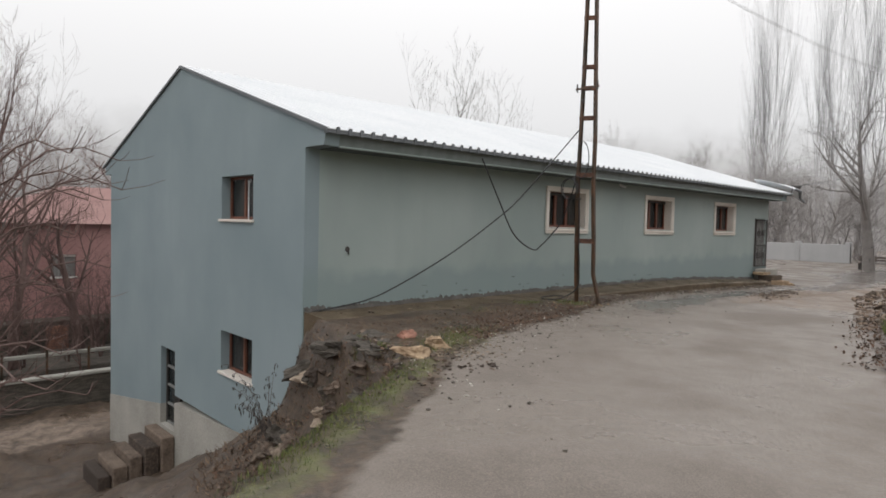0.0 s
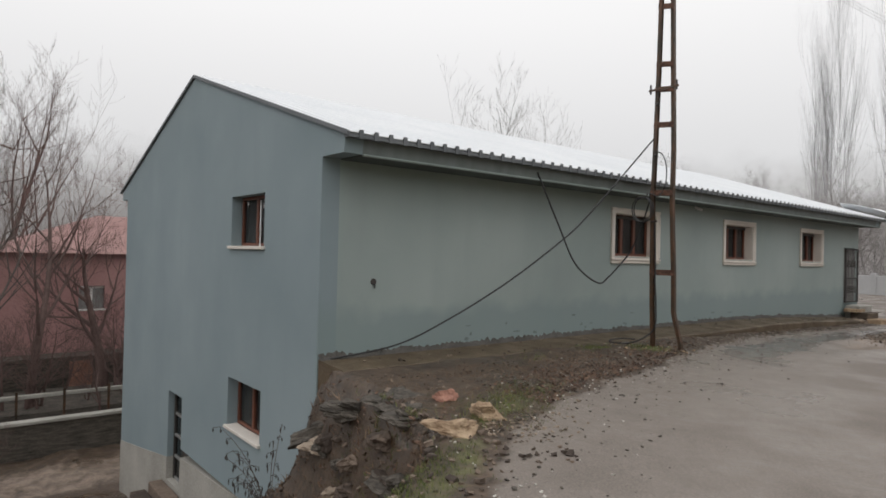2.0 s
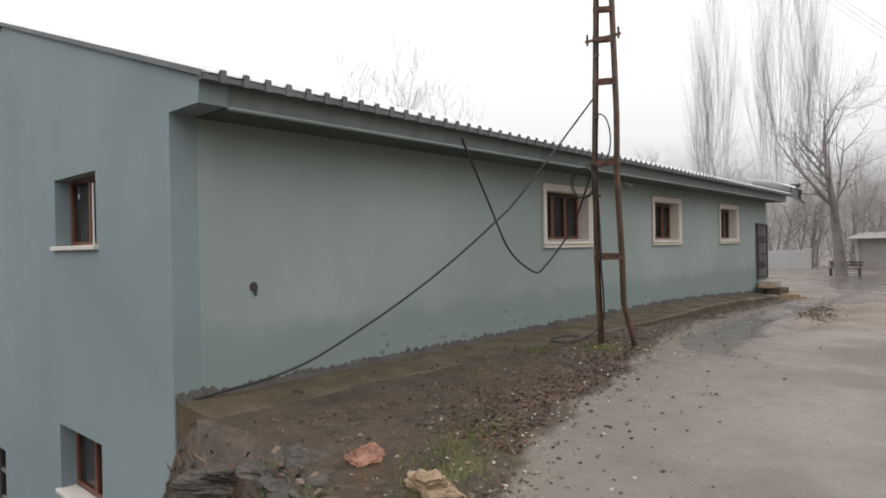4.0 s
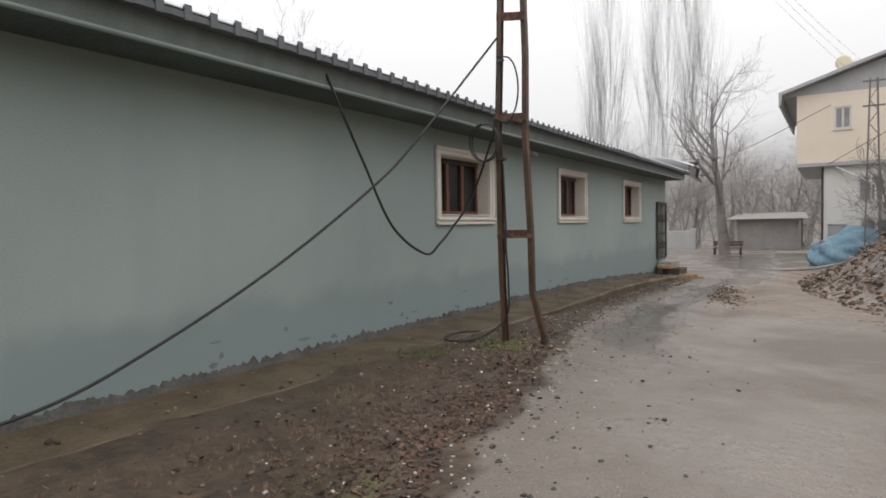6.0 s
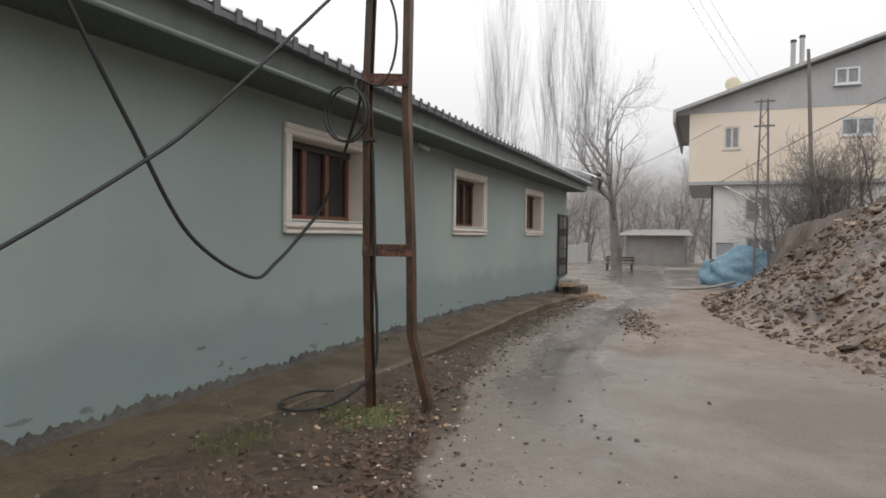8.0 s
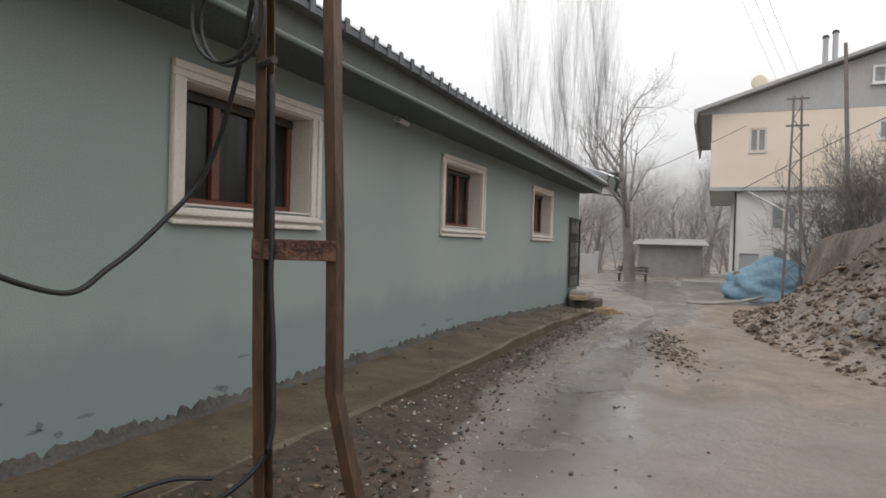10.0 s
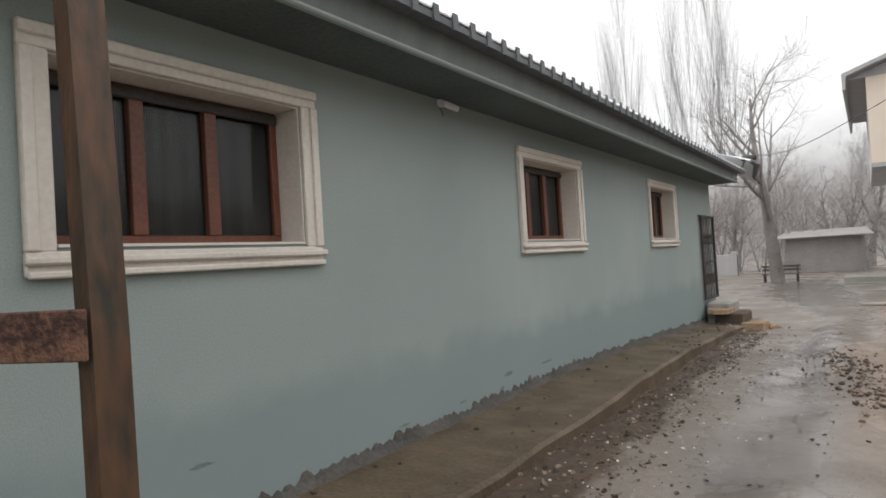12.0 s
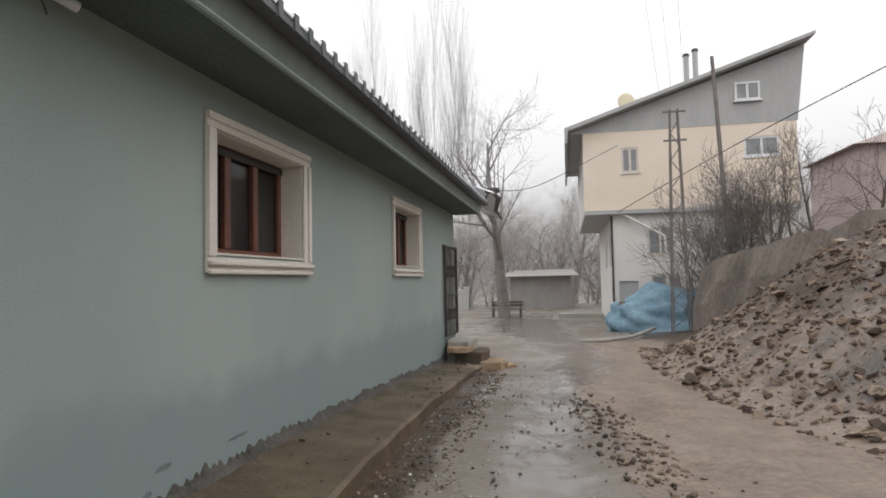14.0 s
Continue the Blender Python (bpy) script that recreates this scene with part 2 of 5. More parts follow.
M_BARK_POPLAR = mat("misted_poplar_bark", (0.52, 0.52, 0.53), (0.62, 0.62, 0.63), 0.95, 1, 6, 0.1)
# cream house tones, lightened: the haze before it is in the colours
M_YELLOW = mat("cream_yellow_render", (0.80, 0.685, 0.56), (0.88, 0.775, 0.665), 0.9, 0.5, 20, 0.15)
M_WHITE = mat("off_white_render", (0.70, 0.68, 0.65), (0.82, 0.80, 0.77), 0.9, 0.7, 20, 0.15)
M_CLAD = mat("grey_sheet_cladding", (0.40, 0.40, 0.405), (0.49, 0.49, 0.49), 0.7, 0.4, 8, 0.15, stretch=(3, 3, 0.6))
M_PINK = mat("faded_red_render", (0.36, 0.19, 0.18), (0.46, 0.265, 0.25), 0.9, 0.4, 10, 0.2)
M_ROOF_RED = mat("old_red_roof", (0.27, 0.15, 0.14), (0.36, 0.22, 0.2), 0.9, 0.6, 10, 0.3)
M_TARP = mat("blue_tarpaulin", (0.11, 0.21, 0.29), (0.22, 0.35, 0.43), 0.5, 2.5, 9, 0.6)
M_SOFFIT_WHITE = mat("white_plastic", (0.72, 0.73, 0.73), (0.8, 0.8, 0.8), 0.4, 3, 30, 0.05)
M_GALV = mat("dull_galvanised_steel", (0.2, 0.2, 0.2), (0.32, 0.32, 0.31), 0.6, 3, 20, 0.2, metal=0.4)
M_LEAF = mat("dead_leaf", (0.05, 0.032, 0.023), (0.16, 0.095, 0.064), 0.9, 2, 30, 0.2, per_piece=0.5)
M_GRASS = mat("winter_grass", (0.06, 0.085, 0.022), (0.18, 0.205, 0.06), 0.8, 1, 30, 0.0, per_piece=0.5)
M_STRAW = mat("dry_grass", (0.10, 0.062, 0.042), (0.29, 0.20, 0.13), 0.9, 1, 30, 0.0, per_piece=0.5)
M_CHALK = mat("pale_debris", (0.42, 0.39, 0.35), (0.66, 0.63, 0.58), 0.9, 3, 20, 0.2, per_piece=0.5)
M_CURTAIN = mat("dim_curtain", (0.16, 0.155, 0.15), (0.34, 0.335, 0.325), 0.9, 2, 12, 0.2, stretch=(1, 8, 0.2))
M_YDISH = mat("yellowed_dish", (0.66, 0.58, 0.40), (0.76, 0.69, 0.52), 0.6, 2, 20, 0.1)
glass = bpy.data.materials.new("window_glass")
glass.use_nodes = True
gb = glass.node_tree.nodes["Principled BSDF"]
gb.inputs["Base Color"].default_value = (0.02, 0.023, 0.024, 1)
gb.inputs["Roughness"].default_value = 0.06
gb.inputs["Alpha"].default_value = 0.45
M_GLASS = glass


# window tone of the far house, lightened to hold the haze
M_FARGLASS = mat("haze_pale_glazing", (0.22, 0.23, 0.24), (0.34, 0.35, 0.36), 0.3, 2, 12, 0.0)
M_PATCH = mat("bare_render_patch", (0.13, 0.155, 0.155), (0.21, 0.25, 0.25), 0.95, 3, 30, 0.6)
# shed, far red house and far poles: haze put into these paler tones
M_SHED = mat("haze_grey_boards", (0.3, 0.284, 0.27), (0.39, 0.37, 0.355), 0.9, 1, 8, 0.3)
M_PINK_FAR = mat("haze_dulled_pink", (0.44, 0.35, 0.34), (0.52, 0.43, 0.42), 0.9, 0.4, 10, 0.2)
M_FARSTEEL = mat("haze_dulled_steel", (0.15, 0.13, 0.12), (0.24, 0.21, 0.2), 0.8, 2, 12, 0.2)
# bark of the trees by the square, paled for haze
M_BARK_SQUARE = mat("misted_tree_bark", (0.21, 0.192, 0.18), (0.32, 0.295, 0.28), 0.95, 1, 6, 0.3)
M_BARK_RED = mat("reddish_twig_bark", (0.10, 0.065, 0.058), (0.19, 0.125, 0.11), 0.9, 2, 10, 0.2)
# see-through share of each far bark, standing in for mist before it
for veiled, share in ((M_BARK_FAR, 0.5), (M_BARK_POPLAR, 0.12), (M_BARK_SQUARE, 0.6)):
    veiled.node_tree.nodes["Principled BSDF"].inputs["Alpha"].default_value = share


# ---- mesh helpers ----
def box(bm, x0, x1, y0, y1, z0, z1, bevel=0.0):
    vs = [bm.verts.new((x, y, z)) for z in (z0, z1) for x, y in ((x0, y0), (x1, y0), (x1, y1), (x0, y1))]
    fs = [bm.faces.new([vs[k] for k in q]) for q in ((3, 2, 1, 0), (4, 5, 6, 7), (0, 1, 5, 4), (1, 2, 6, 5), (2, 3, 7, 6), (3, 0, 4, 7))]
    if bevel:
        es = {ed for f in fs for ed in f.edges}
        bmesh.ops.bevel(bm, geom=list(es), offset=bevel, segments=1, affect="EDGES")
    return bm


def tube(bm, pts, radii, sides=6, cap=True):
    """A tapered tube through points."""
    rings = []
    for k, p in enumerate(pts):
        p = Vector(p)
        a, b2 = Vector(pts[max(k - 1, 0)]), Vector(pts[min(k + 1, len(pts) - 1)])
        d = (b2 - a).normalized()
        side = d.cross(Vector((0, 0, 1)) if abs(d.z) < 0.9 else Vector((1, 0, 0))).normalized()
        up = side.cross(d)
        r = radii[k] if isinstance(radii, (list, tuple)) else radii
        rings.append([bm.verts.new(p + r * (math.cos(q * math.tau / sides) * side + math.sin(q * math.tau / sides) * up)) for q in range(sides)])
    for r0, r1 in zip(rings, rings[1:]):
        for q in range(sides):
            bm.faces.new((r0[q], r0[(q + 1) % sides], r1[(q + 1) % sides], r1[q]))
    if cap:
        bm.faces.new(rings[0][::-1])
        bm.faces.new(rings[-1])
    return bm


def mesh_of(name, bm, material, smooth=False):
    bmesh.ops.recalc_face_normals(bm, faces=bm.faces)
    me = bpy.data.meshes.new(name)
    bm.to_mesh(me)
    bm.free()
    me.materials.append(material)
    if smooth:
        for p in me.polygons:
            p.use_smooth = True
    return me


def part(name, bm, material, parent=None, label="", smooth=False):
    ob = new(name, mesh_of(name, bm, material, smooth))
    if parent:
        ob.parent = parent
    if label:
        ob["label"] = label
    return ob


def thing(name, label, category, at=(0, 0, 0), group="", kind="", turn=0.0):
    ob = new(name)
    ob.matrix_basis = pose(*at, 0, 0, turn)
    return tagged(ob, label, category, group, kind)


def B():
    return bmesh.new()


def panel(bm, axis, place, thick, u0, u1, z0, z1, holes):
    """A wall slab across axis 'x' or 'y', its outer face at place and thick behind it, with rectangular holes (u0, u1, z0, z1)."""
    us = sorted({u0, u1, *[h[k] for h in holes for k in (0, 1)]})
    zs = sorted({z0, z1, *[h[k] for h in holes for k in (2, 3)]})
    solid = lambda i, j: 0 <= i < len(us) - 1 and 0 <= j < len(zs) - 1 and not any(h[0] <= us[i] < h[1] and h[2] <= zs[j] < h[3] for h in holes)
    made = {}
    def v(i, j, d):
        if (i, j, d) not in made:
            w = place + (thick if d else 0)
            made[i, j, d] = bm.verts.new((w, us[i], zs[j]) if axis == "x" else (us[i], w, zs[j]))
        return made[i, j, d]
    for i in range(len(us) - 1):
        for j in range(len(zs) - 1):
            if not solid(i, j):
                continue
            for d in (0, 1):
                bm.faces.new((v(i, j, d), v(i + 1, j, d), v(i + 1, j + 1, d), v(i, j + 1, d)))
            for (a, c), ends in (((-1, 0), ((i, j), (i, j + 1))), ((1, 0), ((i + 1, j), (i + 1, j + 1))), ((0, -1), ((i, j), (i + 1, j))), ((0, 1), ((i, j + 1), (i + 1, j + 1)))):
                if not solid(i + a, j + c):
                    p, q = ends
                    bm.faces.new((v(*p, 0), v(*q, 0), v(*q, 1), v(*p, 1)))
    return bm


def rock(seed, size, flat=0.6, rough=0.35, detail=1):
    """An angular lump: a subdivided icosahedron, knocked out of shape and cut by planes."""
    rnd = random.Random(seed)
    bm = B()
    bmesh.ops.create_icosphere(bm, subdivisions=detail, radius=1)
    planes = [(Vector((rnd.uniform(-1, 1), rnd.uniform(-1, 1), rnd.uniform(-1, 1))).normalized(), rnd.uniform(0.45, 0.85)) for _ in range(7)]
    for v in bm.verts:
        for n, d in planes:
            k = v.co.dot(n) - d
            if k > 0:
                v.co -= n * k
        v.co *= 1 + rough * (noise.noise(v.co * 1.7 + Vector((seed * 3.1, 0, 0))))
        if detail > 2:
            lay = Vector((v.co.x * 3, v.co.y * 3, v.co.z * 7)) + Vector((0, seed * 1.7, 0))
            v.co *= 1 + 0.13 * noise.noise(lay) + 0.06 * noise.noise(lay * 2.7) + 0.03 * noise.noise(lay * 6)
        v.co = Vector((v.co.x, v.co.y * 0.8, v.co.z * flat)) * size
    return bm


# ---- ground ----
EDGE = [(0, 40), (0, 0.06), (0.75, -0.12), (1.7, -0.2), (3.4, -0.6), (4.2, -1.2), (5.1, -2.6), (5.8, -3.6), (7, -6), (9.5, -11), (14, -20), (45, -80), (300, -600)]
VERGE = [(30, -40), (16, -12), (10.5, -3), (8.1, 3.7), (7.0, 8), (5.9, 12.7), (5.0, 16), (4.6, 19.7), (4.5, 23), (5.2, 30), (5.2, 60)]


def smooth(a, b, x):
    t = min(max((x - a) / (b - a), 0), 1)
    return t * t * (3 - 2 * t)


def from_line(line, x, y):
    """Signed distance from a polyline, positive to the left of its course."""
    best, sign = 1e9, 1
    for (ax, ay), (bx, by) in zip(line, line[1:]):
        dx, dy = bx - ax, by - ay
        t = min(max(((x - ax) * dx + (y - ay) * dy) / (dx * dx + dy * dy), 0), 1)
        px, py = x - ax - t * dx, y - ay - t * dy
        d = px * px + py * py
        if d < best - 1e-9:
            best, sign = d, 1 if dx * py - dy * px > 0 else -1
    return sign * math.sqrt(best)


def lerp_table(x, table):
    for (a, za), (b, zb) in zip(table, table[1:]):
        if x <= b:
            return za + (zb - za) * max(x - a, 0) / (b - a)
    return table[-1][1]


LOW = [(0, 0), (0.14, -0.75), (0.34, -1.65), (0.8, -2.15), (2.2, -3.0), (4.7, -4.3), (6.7, -5.0), (12, -5.6), (18, -5.8), (60, -7)]
ROAD = [(-30, -0.3), (-6, -0.07), (0, -0.04), (5, -0.02), (8, -0.06), (15, -0.25), (24, -0.5), (36, -0.75), (60, -0.8), (600, -0.8)]


def mound(x, y, d):
    """Height of the heap and the bank right of the track, with an added unseen rise, d metres past the verge."""
    if d <= 0:
        return 0.0
    bank = lerp_table(y, [(-40, 0.5), (2, 0.5), (8, 1.2), (12, 2.3), (20, 2.5), (23, 2.0), (27, 0.7), (32, 0.2), (60, 0.2)])
    # out-of-view rise, added to cut low sky light on the long wall
    shading_rise = 6.5 * smooth(2.5, 15, d) * (1 - smooth(3.5, 8.5, y))
    return shading_rise + bank * smooth(0, 4.2, d) + 0.5 * min(d, 1.2) * smooth(7, 10, y) * (1 - smooth(22, 26, y)) * 0.6


def height(x, y, fine=True):
    z = lerp_table(y, ROAD)
    n = noise.noise(Vector((x * 0.7, y * 0.7, 0)))
    n2 = noise.noise(Vector((x * 3.1, y * 3.1, 4)))
    d_low = -from_line(EDGE, x, y)
    if y > 22.5:
        d_low = max(0, -14 - x) if x < -14 else 0
    if d_low > 0:
        rug = 1 + 0.25 * n
        z = z + lerp_table(d_low * rug, LOW) + 0.12 * n2 * smooth(0.1, 0.8, d_low)
    else:
        d_v = -from_line(VERGE, x, y)
        if d_v > 0:
            h = mound(x, y, d_v)
            z += h + (0.16 * n + 0.09 * n2) * smooth(0, 1, d_v) * smooth(6, 9, y) * (1 - smooth(24, 27, y)) * min(1, h + 0.2)
        z += 0.018 * n + 0.008 * n2
        if x < 1.9 and y < 12:
            z += 0.015 * n2
    if 8 < y < 30 and d_low <= 0 and 1.6 < x < 5:
        rut = x + 0.3 * math.sin(y * 0.35) + 0.15 * noise.noise(Vector((0, y * 0.8, 6)))
        z += (0.035 * math.sin(rut * 5.2) + 0.022 * n2) * smooth(8, 11, y) * (1 - smooth(26, 30, y)) * smooth(1.6, 2.4, x) * (1 - smooth(4.2, 5, x))
    return z


def axis_steps(lo, hi, fine, far):
    a = list(np.arange(lo, hi + 1e-6, fine))
    step, left, right = fine, [lo], [hi]
    while right[-1] < far:
        step *= 1.35
        right.append(right[-1] + step)
        left.append(left[-1] - step)
    return left[:0:-1] + a + right[1:]


def build_ground():
    xs, ys = axis_steps(-9, 10, 0.16, 900), axis_steps(-8, 28, 0.18, 900)
    verts, cols = [], []
    for y in ys:
        for x in xs:
            verts.append((x, y, height(x, y)))
            d_v, d_l = -from_line(VERGE, x, y), from_line(EDGE, x, y)
            edge_x = lerp_table(y, [(-20, 12), (-3.6, 6.6), (-2.6, 5.9), (-1.2, 5.0), (0, 4.0), (2, 3.3), (4, 3.0), (6, 2.4), (8, 1.9), (10, 1.6), (14, 1.4), (20, 1.2), (26, 0.5)])
            road = smooth(-0.22, 0.22, x - edge_x + 0.25 * noise.noise(Vector((x * 1.1, y * 1.1, 8)))) * smooth(-0.3, 0.5, -d_v)
            if y > 22:
                road = max(road, smooth(22, 26, y) * smooth(-0.3, 0.5, -d_v) * smooth(-30, -20, x))
            turf = 0.0
            if d_v > 0:
                turf = 0.75 * smooth(0.1, 0.8, d_v) * (1 - smooth(7.5, 9.5, y)) + 0.15 * smooth(27, 30, y)
            elif d_l > 0 and x < edge_x + 0.4:
                turf = 0.5 * math.exp(-((x - edge_x + 0.45) / 0.35) ** 2) * (1 - smooth(1.5, 3.5, y)) + 0.8 * math.exp(-((x - 1.6) ** 2 + (y - 6.1) ** 2) / 0.25)
            elif d_l <= 0 and y < 1:
                turf = 0.3 * math.exp(-((d_l + 0.8) / 0.7) ** 2)
            clay = 0.85 * smooth(8, 13, y) * (1 - smooth(27, 32, y)) * smooth(2.3, 3.4, x + (y - 15) * 0.08 + 0.4 * noise.noise(Vector((x * 0.9, y * 0.3, 2)))) * (1 - smooth(0, 1.2, d_v))
            if d_v > 0.5 and 8 < y < 24:
                clay = max(clay, 0.5 + 0.3 * noise.noise(Vector((x * 0.5, y * 0.3, 9))))
            if x < -12.5 and x > -17.2 and y < 22:
                clay = 0.62
            if d_v > 0.6 and 8.5 < y < 14.5:
                clay = max(clay, 0.95 * smooth(8.5, 9.5, y) * (1 - smooth(13, 14.5, y)) * smooth(-0.25, 0.25, noise.noise(Vector((x * 0.6 + y * 0.3, y * 0.35, 5)))))
            bend = lerp_table(y, [(-20, 8), (4, 4.0), (8, 2.75), (14, 2.3), (18, 2.4), (22, 3.0), (27, 2.4), (34, 1.0), (40, 0.5)])
            wide = lerp_table(y, [(4, 0.75), (10, 0.65), (18, 0.55), (26, 1.2), (36, 2.5)])
            wet = 0.68 * math.exp(-((x - bend + 0.3 * noise.noise(Vector((y * 0.5, 3, x * 0.4)))) / wide) ** 4) * smooth(3, 8, y) * (1 - smooth(44, 50, y))
            cols += [road, turf, clay * (1 - 0.6 * wet), wet]
    w = len(xs)
    faces = [(j * w + i, j * w + i + 1, (j + 1) * w + i + 1, (j + 1) * w + i) for j in range(len(ys) - 1) for i in range(w - 1)]
    me = bpy.data.meshes.new("ground")
    me.from_pydata(verts, [], faces)
    me.attributes.new("soil", "FLOAT_COLOR", "POINT").data.foreach_set("color", cols)
    me.polygons.foreach_set("use_smooth", [True] * len(faces))
    me.materials.append(M_GROUND)
    return tagged(new("ground", me), "wet mud-stained village track with soil banks and turf", "ground", kind="structure")


build_ground()

# ---- the long blue-green building ----
L_END = 22.4
WINDOWS = [(7.18, 8.80), (12.18, 13.78), (17.20, 18.80)]
WZ0, WZ1 = 1.67, 2.63
building = thing("long_building", "long blue-green rendered two-storey building under a pale metal roof", "building", kind="structure")
DOOR = (20.95, 22.05, 0.22, 2.22)
part("wall_east", panel(B(), "x", 0, -0.3, 0.3, L_END, -1.2, 3.02, [(a, b, WZ0, WZ1) for a, b in WINDOWS] + [DOOR]), M_WALL, building)
GW = [(-3.56, -2.03, 1.66, 2.62), (-3.53, -2.0, -1.74, -0.80)]
GDOOR = (-7.35, -6.32, -3.87, -1.76)
bm = panel(B(), "y", 0, 0.3, -12.0, 0.0, -2.9, 3.02, [(a, b, c, d) for a, b, c, d in GW] + [(GDOOR[0], GDOOR[1], -2.9, GDOOR[3])])
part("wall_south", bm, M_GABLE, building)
bm = B()
for y0, y1 in ((0.0, 0.3), (L_END - 0.3, L_END)):
    prof = [(-12.0, 3.02), (0.0, 3.02), (0.62, 3.02), (0.66, 3.26), (-6.0, 5.43), (-12.62, 3.26), (-12.6, 3.02)]
    vs = [[bm.verts.new((x, y, z)) for x, z in prof] for y in (y0, y1)]
    bm.faces.new(vs[0])
    bm.faces.new(vs[1][::-1])
    for k in range(len(prof)):
        bm.faces.new((vs[0][k], vs[0][(k + 1) % 7], vs[1][(k + 1) % 7], vs[1][k]))
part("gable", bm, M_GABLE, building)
part("wall_west", panel(B(), "x", -12.0, 0.3, 0.3, L_END, -7, 3.02, []), M_WALL, building)
part("wall_north", panel(B(), "y", L_END, -0.298, -11.7, -0.3, -7, 3.02, []), M_WALL, building)
part("inner_floor", box(B(), -11.7, -0.3, 0.3, L_END - 0.3, -0.1, 0.1), M_CONCRETE, building)
# bare concrete plinth under the gable, its top stepping down the slope with the ground
bm = B()
prof = [(-12.0, -7), (-12.0, -4.1), (-9.6, -3.72), (-7.35, -3.35), (-7.35, -7)]
prof2 = [(-6.32, -7), (-6.32, -3.1), (-3.6, -2.95), (0.0, -2.7), (0.0, -7)]
for pr in (prof, prof2):
    a = [bm.verts.new((x, -0.012, z)) for x, z in pr]
    c = [bm.verts.new((x, 0.31, z)) for x, z in pr]
    bm.faces.new(a)
    bm.faces.new(c[::-1])
    for k in range(len(pr)):
        bm.faces.new((a[k], a[(k + 1) % 5], c[(k + 1) % 5], c[k]))
box(bm, -7.35, -6.32, 0.0, 0.3, -7, -3.87)
part("plinth", bm, M_CONCRETE, building, "stained bare concrete plinth")
bm = B()
pr = [(-12.0, -4.098), (-9.6, -3.718), (-7.35, -3.348), (-7.35, -2.9), (-12.0, -2.9)]
a = [bm.verts.new((x, 0.0, z)) for x, z in pr]
c = [bm.verts.new((x, 0.3, z)) for x, z in pr]
bm.faces.new(a)
bm.faces.new(c[::-1])
for k in range(5):
    bm.faces.new((a[k], a[(k + 1) % 5], c[(k + 1) % 5], c[k]))
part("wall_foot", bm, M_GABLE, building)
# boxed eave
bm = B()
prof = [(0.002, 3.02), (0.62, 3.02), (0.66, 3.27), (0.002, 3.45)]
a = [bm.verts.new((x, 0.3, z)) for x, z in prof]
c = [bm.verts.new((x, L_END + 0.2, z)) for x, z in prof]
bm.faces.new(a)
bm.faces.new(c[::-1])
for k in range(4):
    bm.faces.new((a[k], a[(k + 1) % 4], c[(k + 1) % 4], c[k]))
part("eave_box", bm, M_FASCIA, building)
# board in the darkened tone that holds the eave shade
part("soffit_board", box(B(), 0.004, 0.612, 0.302, L_END + 0.19, 3.004, 3.018), M_SOFFIT, building, "grey soffit board with eave shade painted in")


def ribbed_roof():
    """Trapezoid sheet roof in two slopes, ribs running down the slope."""
    bm = B()
    ys = []
    y = -0.04
    while y < L_END + 0.45:
        ys += [(y, 0), (y + 0.15, 0), (y + 0.175, 0.035), (y + 0.225, 0.035)]
        y += 0.25
    for xe in (0.80, -12.80):
        rows = []
        for k in range(9):
            f = k / 8
            x = -6 + (xe + 6) * f
            z = 5.47 - (5.47 - 3.285) * f
            rows.append([bm.verts.new((x, yy, z + h + 0.012 * noise.noise(Vector((x, yy * 0.5, 0))))) for yy, h in ys])
        for r0, r1 in zip(rows, rows[1:]):
            for i in range(len(ys) - 1):
                bm.faces.new((r0[i], r0[i + 1], r1[i + 1], r1[i]))
    return bm


part("fascia_lip", box(B(), 0.6, 0.655, 0.302, L_END + 0.19, 2.99, 3.026, 0.012), M_WALL, building, "painted bead along the fascia foot")
roof = part("roof", ribbed_roof(), M_ROOF, building, "pale ribbed sheet-metal roof")
so = roof.modifiers.new("thickness", "SOLIDIFY")
so.thickness, so.offset = 0.012, -1
bm = B()
y = -0.02
while y < L_END + 0.3:
    box(bm, 0.785, 0.808, y + 0.155, y + 0.222, 3.2, 3.325)
    y += 0.25
box(bm, 0.668, 0.79, -0.03, L_END + 0.4, 3.215, 3.268)
part("eave_closure", bm, M_ROOF_EDGE, building, "dark closure strip under the roof ribs")
for sgn in (-1, 1):
    bm = B()
    x1 = -6 + sgn * 6.78
    vs = [bm.verts.new(p) for p in ((-6, -0.05, 5.41), (-6, 0.0, 5.41), (x1, 0.0, 3.235), (x1, -0.05, 3.235), (-6, -0.05, 5.475), (-6, 0.0, 5.475), (x1, 0.0, 3.30), (x1, -0.05, 3.30))]
    for q in ((0, 1, 2, 3), (4, 7, 6, 5), (0, 4, 5, 1), (1, 5, 6, 2), (2, 6, 7, 3), (3, 7, 4, 0)):
        bm.faces.new([vs[k] for k in q])
    part("barge_strip", bm, M_ROOF_EDGE, building)


